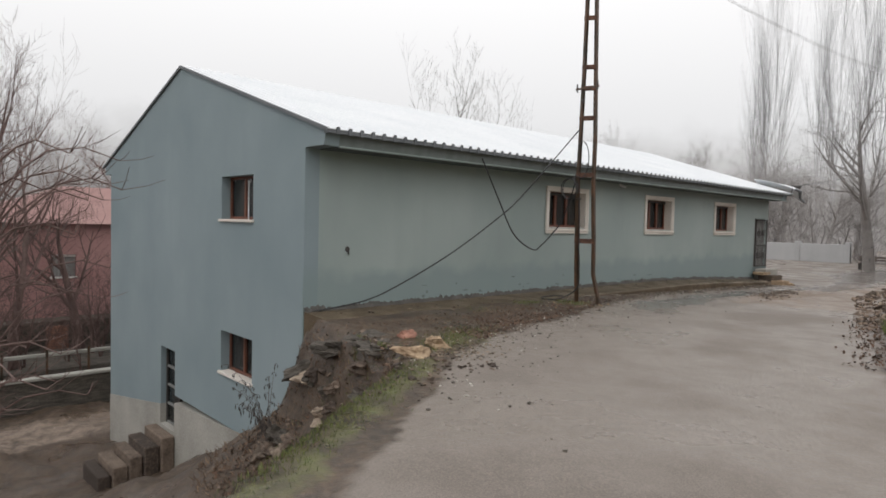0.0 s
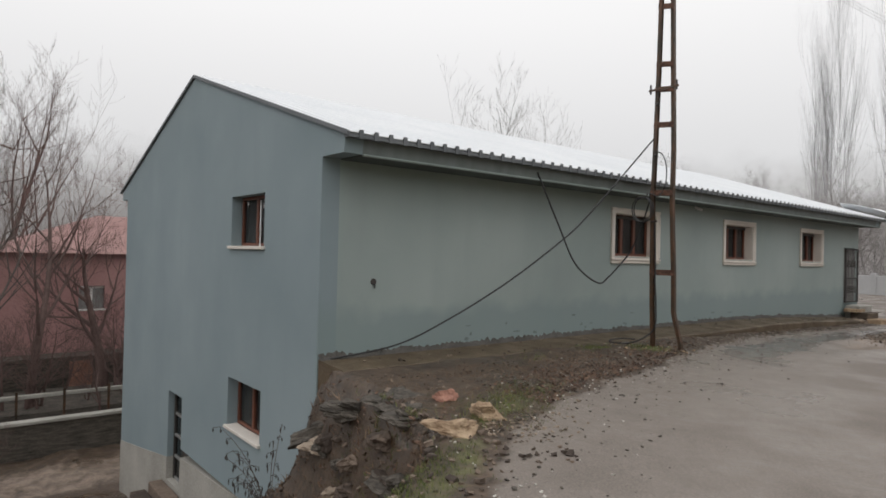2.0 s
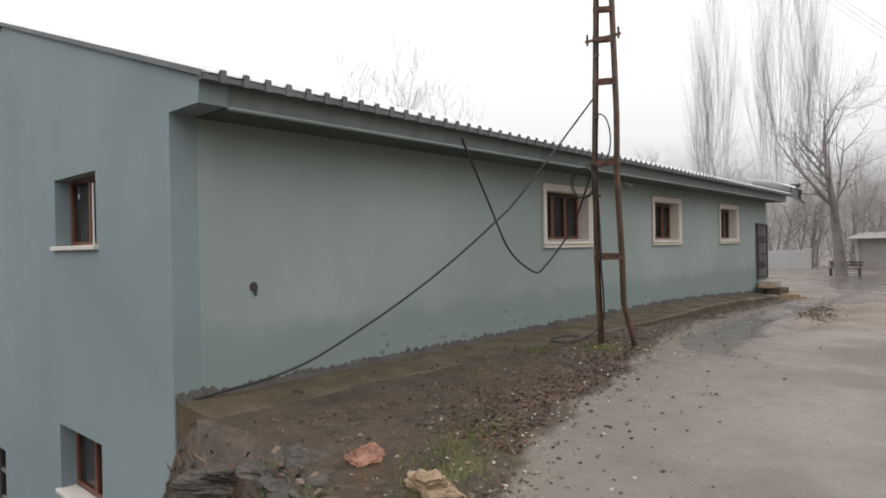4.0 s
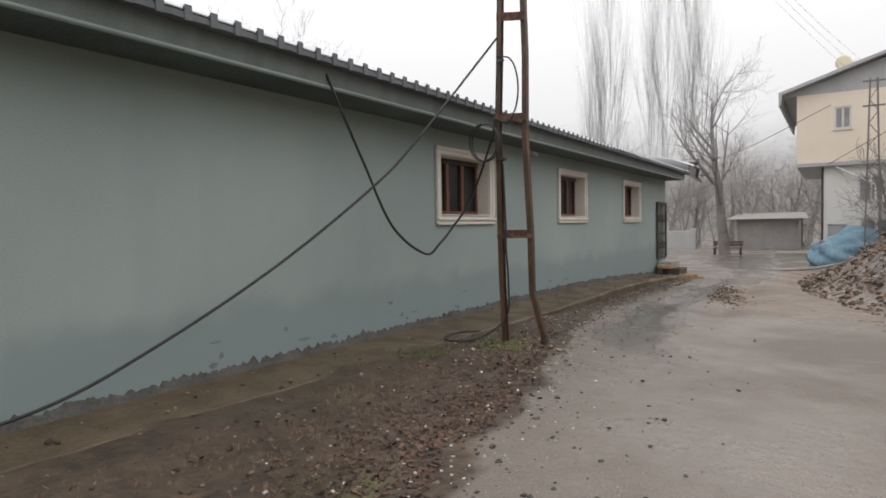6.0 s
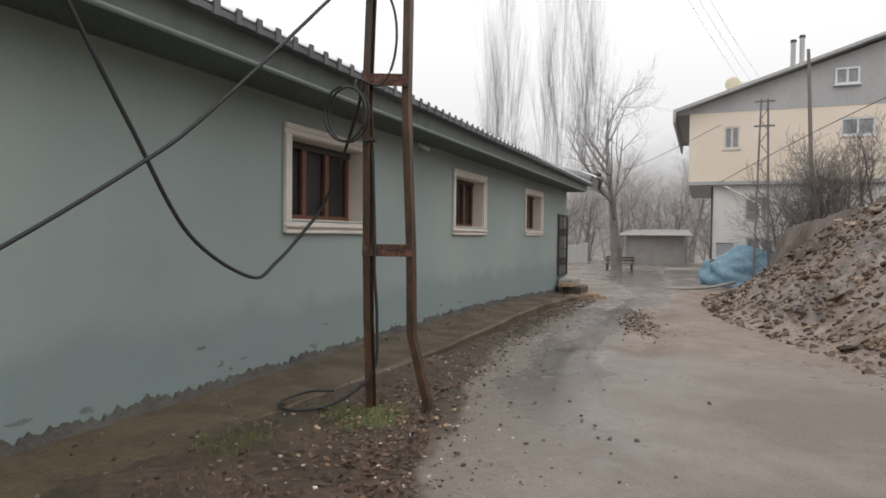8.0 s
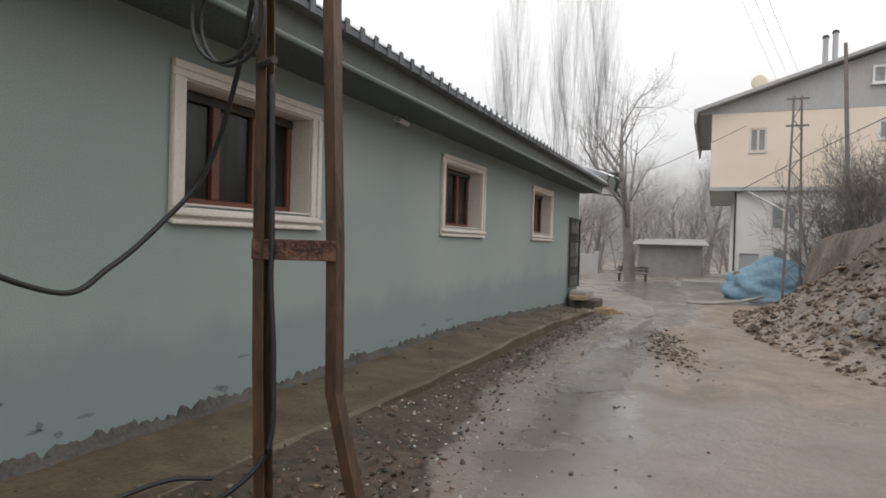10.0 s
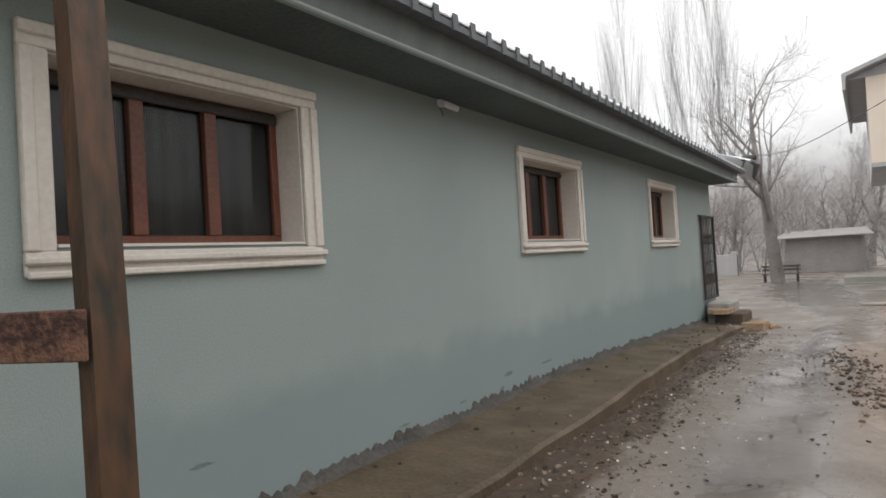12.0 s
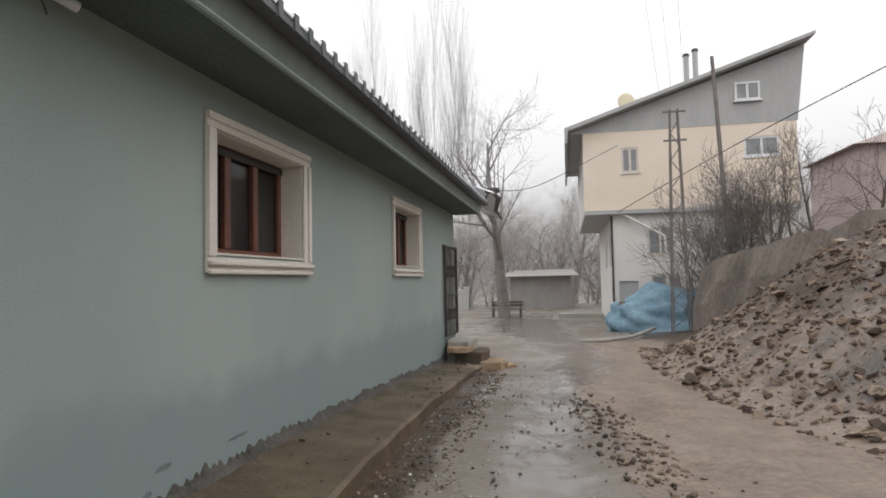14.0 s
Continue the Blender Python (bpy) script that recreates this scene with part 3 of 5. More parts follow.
def east_window(y0, y1):
    """Brown three-light window set back in a deep reveal, with a moulded cream surround."""
    w = thing("window", "brown three-light window in a moulded cream surround", "window", (0, (y0 + y1) / 2, WZ0), "windows of the long wall", "structure")
    h, hw = WZ1 - WZ0, (y1 - y0) / 2
    for name, yy0, yy1, zz0, zz1, lab in (("surround_side", -hw - 0.14, -hw, -0.02, h, ""), ("surround_side", hw, hw + 0.14, -0.02, h, "")):
        bm = B()
        box(bm, 0.002, 0.03, yy0, yy1, zz0, zz1, 0.006)
        m = -1 if yy0 < 0 else 1
        o0, o1 = sorted((m * (hw + 0.075), m * (hw + 0.14)))
        box(bm, 0.03, 0.05, o0, o1, zz0, zz1, 0.008)
        part(name, bm, M_TRIM, w)
    bm = B()
    box(bm, 0.002, 0.03, -hw - 0.14, hw + 0.14, h, h + 0.12, 0.006)
    box(bm, 0.03, 0.05, -hw - 0.14, hw + 0.14, h + 0.055, h + 0.12, 0.008)
    part("surround_head", bm, M_TRIM, w)
    bm = B()
    box(bm, 0.002, 0.035, -hw - 0.14, hw + 0.14, -0.14, -0.02, 0.006)
    box(bm, 0.03, 0.075, -hw - 0.15, hw + 0.15, -0.085, -0.045, 0.01)
    box(bm, 0.03, 0.06, -hw - 0.14, hw + 0.14, -0.15, -0.115, 0.008)
    part("sill", bm, M_TRIM, w, "moulded cream sill")
    bm = B()
    box(bm, -0.24, 0.0, -hw, -hw + 0.012, 0, h)
    box(bm, -0.24, 0.0, hw - 0.012, hw, 0, h)
    box(bm, -0.24, 0.0, -hw + 0.012, hw - 0.012, h - 0.012, h)
    box(bm, -0.24, 0.02, -hw + 0.012, hw - 0.012, 0, 0.015)
    part("reveal", bm, M_TRIM, w)
    x0, x1 = -0.28, -0.22
    bm = B()
    for a, c, d, e2 in ((-hw + 0.012, hw - 0.012, 0.015, 0.075), (-hw + 0.012, hw - 0.012, h - 0.072, h - 0.012), (-hw + 0.012, -hw + 0.07, 0.075, h - 0.072), (hw - 0.07, hw - 0.012, 0.075, h - 0.072)):
        box(bm, x0, x1, a, c, d, e2, 0.006)
    frame_ob = part("window_frame", bm, M_BROWN, w)
    inner = 2 * (hw - 0.07)
    for k in (1, 2):
        yc = -hw + 0.07 + inner * k / 3
        part("mullion", box(B(), x0, x1 + 0.012, yc - 0.045, yc + 0.045, 0.075, h - 0.072, 0.006), M_BROWN, w)
    for k in range(3):
        a = -hw + 0.07 + inner * k / 3 + (0.045 if k else 0)
        c = -hw + 0.07 + inner * (k + 1) / 3 - (0.045 if k < 2 else 0)
        g = part("pane", box(B(), -0.256, -0.25, a, c, 0.075, h - 0.072), M_GLASS, w)
        g.visible_shadow = False
    part("curtain", box(B(), -0.345, -0.335, -hw - 0.4, hw + 0.4, -0.35, h + 0.3), M_CURTAIN, w)
    part("roller_slat", box(B(), -0.222, -0.195, -hw + 0.02, hw - 0.02, h - 0.1, h - 0.03, 0.01), M_DARK, w, "dark sagging strip under the head")
    return w


for a, b in WINDOWS:
    east_window(a, b)


def gable_window(x0, x1, z0, z1):
    w = thing("window", "small brown window in a deep plain reveal with stone sill", "window", ((x0 + x1) / 2, 0, z0), "windows of the gable", "structure")
    hw, h = (x1 - x0) / 2, z1 - z0
    bm = B()
    for a, c, d, e2 in ((-hw, hw, 0.03, 0.09), (-hw, hw, h - 0.06, h), (-hw, -hw + 0.06, 0.09, h - 0.06), (hw - 0.06, hw, 0.09, h - 0.06)):
        box(bm, a, c, 0.2, 0.27, d, e2, 0.006)
    part("window_frame", bm, M_BROWN, w)
    part("mullion", box(B(), -0.04, 0.04, 0.19, 0.27, 0.09, h - 0.06, 0.006), M_BROWN, w)
    for a, c in ((-hw + 0.06, -0.04), (0.04, hw - 0.06)):
        part("pane", box(B(), a, c, 0.23, 0.236, 0.09, h - 0.06), M_GLASS, w).visible_shadow = False
        part("curtain", box(B(), a, c, 0.305, 0.31, 0.03, h - 0.02), M_CURTAIN, w)
    for xx in (0.25, 0.5) if z0 > 0 else ():
        part("bar", tube(B(), [(xx, 0.15, 0.03), (xx, 0.15, h - 0.1)], 0.014, 6), M_SOFFIT_WHITE, w, "white upright bar")
    part("sill", box(B(), -hw - 0.05, hw + 0.05, -0.06, 0.2, -0.03, 0.03, 0.008), M_TRIM, w)
    return w


for g in GW:
    gable_window(*g)

door = thing("door_1", "narrow dark basement door with four glazed panels", "door", ((GDOOR[0] + GDOOR[1]) / 2, 0.0, GDOOR[2]), kind="structure")
dw, dh = (GDOOR[1] - GDOOR[0]) / 2, GDOOR[3] - GDOOR[2]
for sgn in (-1, 1):
    a, c = sorted((sgn * dw, sgn * (dw - 0.07)))
    part("jamb", box(B(), a, c, 0.14, 0.22, 0, dh, 0.006), M_DARK, door)
for k in range(5):
    z = (dh - 0.08) * k / 4
    part("rail", box(B(), -dw + 0.07, dw - 0.07, 0.15, 0.21, z, z + 0.06, 0.006), M_GALV, door)
for k in range(4):
    z = (dh - 0.08) * k / 4
    part("pane", box(B(), -dw + 0.07, dw - 0.07, 0.175, 0.185, z + 0.08, z + (dh - 0.08) / 4), M_GLASS, door)
part("backing", box(B(), -dw, dw, 0.29, 0.3, 0, dh), M_CURTAIN, door)

# ---- metal entrance door, its steps and the broken roof end ----
door2 = thing("door_2", "dark wrought-iron entrance gate with scrollwork", "door", (0.03, 20.95, 0.24), kind="structure", turn=-4)
for y0, y1, z0, z1 in ((0, 0.05, 0, 1.95), (1.0, 1.05, 0, 1.95)):
    part("stile", box(B(), 0, 0.045, y0, y1, z0, z1, 0.004), M_DARK, door2)
for z in (0, 0.85, 1.9):
    part("rail", box(B(), 0.002, 0.043, 0.05, 1.0, z, z + 0.05, 0.004), M_DARK, door2)
for k in range(7):
    yy = 0.14 + k * 0.125
    part("bar", tube(B(), [(0.022, yy, 0.05), (0.022, yy, 1.9)], 0.009, 6), M_DARK, door2)
for k in range(6):
    for zc in (0.45, 1.38):
        yy = 0.20 + k * 0.125
        pts = [(0.03, yy + 0.05 * math.cos(a) * (1 - a / 16), zc + 0.16 * math.sin(a) * (1 - a / 16)) for a in np.linspace(0, 7.5, 16)]
        part("scroll", tube(B(), pts, 0.007, 4), M_DARK, door2)
part("backing", box(B(), -0.09, -0.08, 0.03, 1.02, 0, 1.95), M_CURTAIN, door2)
steps = thing("entrance_steps", "broken cement entrance steps of loose slabs and stones", "steps", (0.0, 20.9, -0.35))


def broken_slab(x0, x1, y0, y1, z0, z1, seed):
    """A slab with knocked-off corners and an uneven top."""
    r = random.Random(seed)
    n = 14
    bm = B()
    rings = []
    for z in (z0, (z0 + z1) / 2, z1 - 0.02, z1):
        ring = []
        for q in range(n):
            c, d = math.cos(q * math.tau / n), math.sin(q * math.tau / n)
            k = 1 / max(abs(c), abs(d)) * (0.97 if z == z1 else 1.0)
            j = 1 - 0.10 * abs(noise.noise(Vector((q * 1.7, z * 4, seed))))
            ring.append(bm.verts.new(((x0 + x1) / 2 + c * k * j * (x1 - x0) / 2, (y0 + y1) / 2 + d * k * j * (y1 - y0) / 2, z + r.uniform(-0.008, 0.008))))
        rings.append(ring)
    for r0, r1 in zip(rings, rings[1:]):
        for q in range(n):
            bm.faces.new((r0[q], r0[(q + 1) % n], r1[(q + 1) % n], r1[q]))
    bm.faces.new(rings[0][::-1])
    bm.faces.new(rings[-1])
    return bm


part("step", broken_slab(0.02, 0.6, 0, 1.3, -0.1, 0.5, 1), M_CONCRETE, steps)
part("step", broken_slab(0.1, 0.62, -0.35, 0.5, 0.3, 0.4, 2), M_STONE_YEL, steps, "pale loose slab")
part("step", broken_slab(0.2, 0.9, -0.1, 1.0, -0.1, 0.28, 3), M_STONE, steps)
part("step", broken_slab(0.75, 1.3, -0.2, 0.6, -0.1, 0.09, 4), M_STONE_YEL, steps, "pale tilted slab")

flap = thing("torn_roof_sheet", "torn white metal sheet hanging off the roof end", "metal sheet", (0.6, L_END + 0.1, 3.28))
flap.scale = (1.5, 1.3, 1.3)
bm = B()
rows = []
for i in range(7):
    f = i / 6
    rows.append([bm.verts.new((0.25 - 1.1 * g + 0.25 * f * math.sin(3 * g), f * 0.75, 0.16 - 0.36 * f * f + 0.36 * g + 0.06 * math.sin(5 * f + 3 * g))) for g in (0, 0.2, 0.4, 0.6, 0.8, 1)])
for r0, r1 in zip(rows, rows[1:]):
    for i in range(5):
        bm.faces.new((r0[i], r0[i + 1], r1[i + 1], r1[i]))
sheet = part("sheet", bm, M_ROOF, flap)
sm = sheet.modifiers.new("thickness", "SOLIDIFY")
sm.thickness = 0.01
part("crumpled_edge", tube(B(), [(0.25, 0.0, 0.15), (0.3, 0.3, 0.1), (0.22, 0.6, -0.1), (0.3, 0.8, -0.25)], [0.03, 0.045, 0.035, 0.02], 6), M_ROOF_EDGE, flap)

flood = thing("floodlight", "black floodlight on a bracket at the roof end", "lamp", (0.72, L_END + 0.35, 3.36))
part("bracket", tube(B(), [(0, 0, -0.1), (0.05, 0.05, 0.12), (0.1, 0.1, 0.2)], 0.018, 6), M_DARK, flood)
part("housing", box(B(), 0.0, 0.34, 0.0, 0.2, 0.17, 0.30, 0.03), M_DARK, flood)
part("glass", box(B(), 0.34, 0.35, 0.02, 0.18, 0.185, 0.285), M_GLASS, flood)

eye = thing("security_camera", "small white bullet security camera under the eave", "camera", (0.002, 10.58, 2.95))
eye.scale = (0.85, 0.85, 0.85)
part("mount", tube(B(), [(0, 0, 0.03), (0.035, 0, 0.03)], [0.055, 0.05], 14), M_SOFFIT_WHITE, eye, smooth=False)
part("bracket", tube(B(), [(0.03, 0, 0.03), (0.075, 0.0, 0.02), (0.11, 0.02, -0.02)], 0.016, 8), M_SOFFIT_WHITE, eye)
shell = part("housing", tube(B(), [(0.085, -0.05, 0.0), (0.09, -0.045, -0.002), (0.15, 0.11, -0.045), (0.154, 0.12, -0.048)], [0.03, 0.036, 0.036, 0.033], 14), M_SOFFIT_WHITE, eye)
part("lens", tube(B(), [(0.154, 0.12, -0.048), (0.156, 0.126, -0.05)], 0.028, 12), M_DARK, shell, "dark lens ring")
part("lead", tube(B(), [(0.01, -0.02, -0.02), (0.03, 0.0, -0.09), (0.012, 0.03, -0.11)], 0.005, 5), M_CABLE, eye)

hole = thing("wall_hole", "small dark pipe hole in the painted wall", "hole", (0.0, 0.94, 1.17), kind="structure")
part("rim", tube(B(), [(0.002, 0, 0), (0.012, 0, 0)], [0.055, 0.048], 12), M_DARK, hole)
part("stub", tube(B(), [(0.0, 0.01, -0.04), (0.03, 0.01, -0.05), (0.035, 0.0, -0.1)], 0.016, 6), M_CABLE, hole)

# concrete strip along the foot of the wall, and the ragged mortar line on it
bm = B()
n = 150
prev = None
for k in range(n + 1):
    y = 0.02 + k * (20.6 - 0.02) / n
    drop = lerp_table(y, [(0, 0.0), (13, 0.0), (16, -0.08), (20.6, -0.28)])
    wob = 0.03 * noise.noise(Vector((y * 1.3, 2, 0)))
    cut = 0.02 * noise.noise(Vector((y * 5, 7, 0)))
    out = lerp_table(y, [(0, 0.74), (4, 0.88), (9, 1.0), (12, 1.0), (13, 0.94), (16, 0.85), (20.6, 0.8)]) + wob
    ring = [bm.verts.new(p) for p in ((0.002, y, -0.9), (0.002, y, 0.035 + drop), (0.35, y, 0.005 + drop + cut * 0.3), (out - 0.03, y, -0.02 + drop + cut * 0.5), (out, y, -0.05 + drop), (out + 0.01, y, -0.9))]
    if prev:
        for i in range(5):
            bm.faces.new((prev[i], prev[i + 1], ring[i + 1], ring[i]))
    else:
        bm.faces.new(ring)
    prev = ring
tagged(part("pavement_strip", bm, M_STRIP), "mud-stained concrete strip along the wall foot", "pavement", kind="structure")
bm = B()
prev = None
for k in range(1400):
    y = 0.01 + k * 20.85 / 1399
    drop = lerp_table(y, [(0, 0.0), (13, 0.0), (16, -0.08), (20.6, -0.28)])
    h = 0.1 + 0.05 * noise.noise(Vector((y * 2.2, 0, 0))) + 0.06 * noise.noise(Vector((y * 11, 3, 0))) + 0.03 * noise.noise(Vector((y * 27, 8, 0)))
    d = 0.045 + 0.025 * noise.noise(Vector((y * 6, 0, 5)))
    ring = [bm.verts.new(p) for p in ((0.001, y, drop + max(h, 0.03)), (0.012, y, drop + max(h, 0.03) - 0.005), (d, y, drop + 0.06), (d + 0.05, y, drop + 0.02))]
    if prev:
        for i in range(3):
            bm.faces.new((prev[i], prev[i + 1], ring[i + 1], ring[i]))
    prev = ring
tagged(part("mortar_skirting", bm, M_MORTAR), "ragged grey mortar line where wall meets strip", "mortar", kind="structure")

# ---- lattice pole with its cables ----
PX, PY2 = 6.30, 6.46
LEFT = [(1.55, -0.3), (1.55, 0.05), (1.52, 0.75), (1.505, 1.38), (1.50, 2.2), (1.485, 2.7), (1.52, 3.7), (1.565, 5.35), (1.59, 7.0), (1.61, 9.0)]
RIGHT = [(2.07, -0.3), (2.03, 0.05), (1.875, 0.62), (1.86, 1.38), (1.825, 2.1), (1.80, 2.7), (1.81, 3.7), (1.765, 5.35), (1.725, 7.0), (1.70, 9.0)]
pole = thing("power_pole", "rusty two-legged steel channel power pole with flat rungs", "pole", (0, 0, 0))


def channel(bm, pts, open_side, at_y):
    """A U-section leg through (x, z) points."""
    sec = [(-0.033, -0.04), (0.033, -0.04), (0.033, -0.03), (-0.023, -0.03), (-0.023, 0.03), (0.033, 0.03), (0.033, 0.04), (-0.033, 0.04)]
    rings = [[bm.verts.new((x + open_side * sx, at_y + sy, z)) for sx, sy in sec] for x, z in pts]
    for r0, r1 in zip(rings, rings[1:]):
        for k in range(8):
            bm.faces.new((r0[k], r0[(k + 1) % 8], r1[(k + 1) % 8], r1[k]))
    return bm


def along(pts, z):
    return lerp_table(z, [(b, a) for a, b in pts])


part("leg", channel(B(), LEFT, 1, PX), M_RUST, pole)
part("leg", channel(B(), RIGHT, -1, PY2), M_RUST, pole)
for z in (1.38, 2.9, 4.2, 4.88, 5.36, 6.47, 7.6, 8.7):
    xa, xb = along(LEFT, z) - 0.03, along(RIGHT, z) + 0.035
    bm = box(B(), xa, xb, -0.058, -0.046, z - 0.055, z + 0.055, 0.004)
    for v in bm.verts:
        v.co.y += PX + (PY2 - PX) * (v.co.x - xa) / (xb - xa)
    part("rung", bm, M_RUNG, pole, "flat steel rung flaking to rust")
arm = part("cross_arm", box(B(), 1.4, 2.02, PX - 0.09, PX - 0.06, 4.85, 4.89, 0.004), M_RUST, pole)
for x in (1.44, 1.98):
    part("insulator_pin", tube(B(), [(x, PX - 0.075, 4.8), (x, PX - 0.075, 4.98)], 0.018, 6), M_DARK, arm)
for z, sx in ((2.35, 0.14), (3.62, 0.1), (4.6, 0.1)):
    x = along(LEFT, z)
    part("bracket", tube(B(), [(x, PX - 0.05, z), (x + sx, PX - 0.1, z)], 0.022, 6), M_DARK, pole)


def cable(pts, r, label, steps=10, material=None):
    """A smooth hanging line through points."""
    dense = []
    P = [Vector(p) for p in pts]
    for k in range(len(P) - 1):
        p0, p1, p2, p3 = P[max(k - 1, 0)], P[k], P[k + 1], P[min(k + 2, len(P) - 1)]
        for s in range(steps):
            t = s / steps
            dense.append(0.5 * (2 * p1 + (p2 - p0) * t + (2 * p0 - 5 * p1 + 4 * p2 - p3) * t * t + (3 * p1 - p0 - 3 * p2 + p3) * t ** 3))
    dense.append(P[-1])
    return tagged(part("cable", tube(B(), dense, r, 6), material or M_CABLE, smooth=True), label, "cable")


cable([(0.03, 0.03, 0.02), (0.28, 1.16, 0.19), (0.48, 2.0, 0.54), (0.74, 3.1, 1.15), (0.98, 4.25, 1.92), (1.13, 4.87, 2.46), (1.5, 6.28, 3.95)], 0.014, "black cable slung from the wall corner up to the pole")
cable([(0.64, 3.95, 3.14), (0.68, 4.12, 2.8), (0.7, 4.47, 2.24), (0.7, 5.0, 1.5), (0.7, 5.7, 1.14), (0.73, 6.0, 1.26), (0.8, 6.26, 1.5), (0.93, 6.45, 1.8), (1.15, 6.42, 2.22), (1.42, 6.27, 2.7), (1.46, 6.25, 2.9)], 0.016, "black cable looping from the eave to the pole")
cable([(1.4, PX - 0.06, 2.9)] + [(1.36 + 0.20 * math.sin(a), PX - 0.08 - 0.01 * a, 2.58 + 0.24 * math.cos(a)) for a in np.linspace(0.3, 12.5, 22)], 0.011, "coiled black cable hung on the pole", 4)
cable([(1.5, PX - 0.06, 3.7)] + [(1.62 + 0.19 * math.cos(a), PX - 0.07, 3.25 + 0.42 * math.sin(a)) for a in np.linspace(1.6, -1.6, 10)] + [(1.45, PX - 0.06, 2.9)], 0.011, "thin cable loop between the pole legs", 4)
cable([(1.56, PX - 0.03, 2.3), (1.59, PX - 0.03, 1.5), (1.59, PX - 0.03, 1.2), (1.62, PX - 0.03, 0.75), (1.60, PX - 0.06, 0.3), (1.36, PX - 0.3, 0.05), (1.05, PX - 0.5, 0.0), (0.85, PX - 0.4, 0.02), (0.9, PX - 0.05, 0.04), (1.1, PX + 0.1, 0.04)], 0.014, "black cable running down the pole to a loop on the ground")
# wires drawn thin and pale grey, haze being put into their colour
for k in range(3):
    cable([(1.45 + 0.2 * k, PX + 0.08, 8.7 - 0.15 * k), (3.6 + 0.3 * k, 17, 7.5 - 0.15 * k), (6.2 + 0.4 * k, 31.45, 7.35)], 0.004, "thin overhead wire between the power poles", 10, M_CLAD)
cable([(0.75, L_END + 0.4, 3.62), (1.8, 29, 4.6), (5.0, 36.35, 7.3)], 0.012, "thin wire from the roof end to the house")
cable([(4.9, 36.35, 4.3), (9, 28, 6.0), (16, 16, 8.4)], 0.014, "dark wire rising from the house corner")

# ---- pale house across the square ----
HY = 36.5
house = thing("house", "three-storey cream house with grey sheet-clad half gable", "house", kind="structure")
bm = panel(B(), "y", HY, 0.3, 3.5, 12.4, 4.42, 7.95, [(5.16, 5.9, 6.08, 7.2), (10.28, 11.7, 6.5, 7.36)])
part("upper_wall", bm, M_YELLOW, house, "cream-yellow rendered upper storey")
bm = panel(B(), "x", 3.5, 0.3, HY + 0.3, HY + 12, 4.42, 7.95, [(HY + 2.2, HY + 3.8, 5.3, 7.2)])
part("side_wall", bm, M_WHITE, house)
part("bay_floor", box(B(), 3.5, 12.4, HY + 0.01, HY + 12, 4.25, 4.418), M_CLAD, house)
part("lower_wall", panel(B(), "y", HY + 0.35, 0.3, 4.72, 12.38, -1.5, 4.25, [(4.9, 5.75, -0.8, 1.25), (6.3, 7.6, 0.6, 1.5), (6.2, 7.3, 2.4, 3.7)]), M_WHITE, house, "off-white lower storeys")
part("lower_side", panel(B(), "x", 4.72, 0.3, HY + 0.65, HY + 12, -1.5, 4.25, [(HY + 2, HY + 3, 1.9, 3.5), (HY + 5, HY + 6, 1.9, 3.5), (HY + 1.1, HY + 2.2, -1.5, 1.2)]), M_WHITE, house)
bm = B()
prof = [(2.95, 7.95), (12.45, 7.95), (12.85, 11.2), (2.95, 8.02)]
a = [bm.verts.new((x, HY - 0.02, z)) for x, z in prof]
c = [bm.verts.new((x, HY + 12, z)) for x, z in prof]
bm.faces.new(a)
bm.faces.new(c[::-1])
for k in range(4):
    bm.faces.new((a[k], a[(k + 1) % 4], c[(k + 1) % 4], c[k]))
part("gable", bm, M_CLAD, house, "grey sheet-metal gable cladding")
bm = B()
prof = [(2.7, 7.45), (2.8, 7.45), (2.85, 8.0), (13.1, 11.42), (13.1, 11.56), (2.7, 8.12)]
a = [bm.verts.new((x, HY - 0.6, z)) for x, z in prof]
c = [bm.verts.new((x, HY + 12.4, z)) for x, z in prof]
bm.faces.new(a)
bm.faces.new(c[::-1])
for k in range(6):
    bm.faces.new((a[k], a[(k + 1) % 6], c[(k + 1) % 6], c[k]))
part("roof", bm, M_CLAD, house)


def small_window(parent, x0, x1, z0, z1, y, white=True):
    w = part("window", box(B(), x0, x1, y + 0.1, y + 0.14, z0, z1), M_FARGLASS, parent)
    fm = M_SOFFIT_WHITE if white else M_TRIM
    for a, c, d, e2 in ((x0, x1, z0, z0 + 0.09), (x0, x1, z1 - 0.09, z1), (x0, x0 + 0.09, z0 + 0.09, z1 - 0.09), (x1 - 0.09, x1, z0 + 0.09, z1 - 0.09), ((x0 + x1) / 2 - 0.05, (x0 + x1) / 2 + 0.05, z0 + 0.09, z1 - 0.09)):
        part("window_frame", box(B(), a, c, y + 0.03, y + 0.1, d, e2), fm, w)
    part("pane", box(B(), x0 + 0.09, x1 - 0.09, y + 0.07, y + 0.08, z0 + 0.09, z1 - 0.09), M_FARGLASS, w)
    part("window_sill", box(B(), x0 - 0.06, x1 + 0.06, y - 0.06, y + 0.1, z0 - 0.07, z0), fm, w)


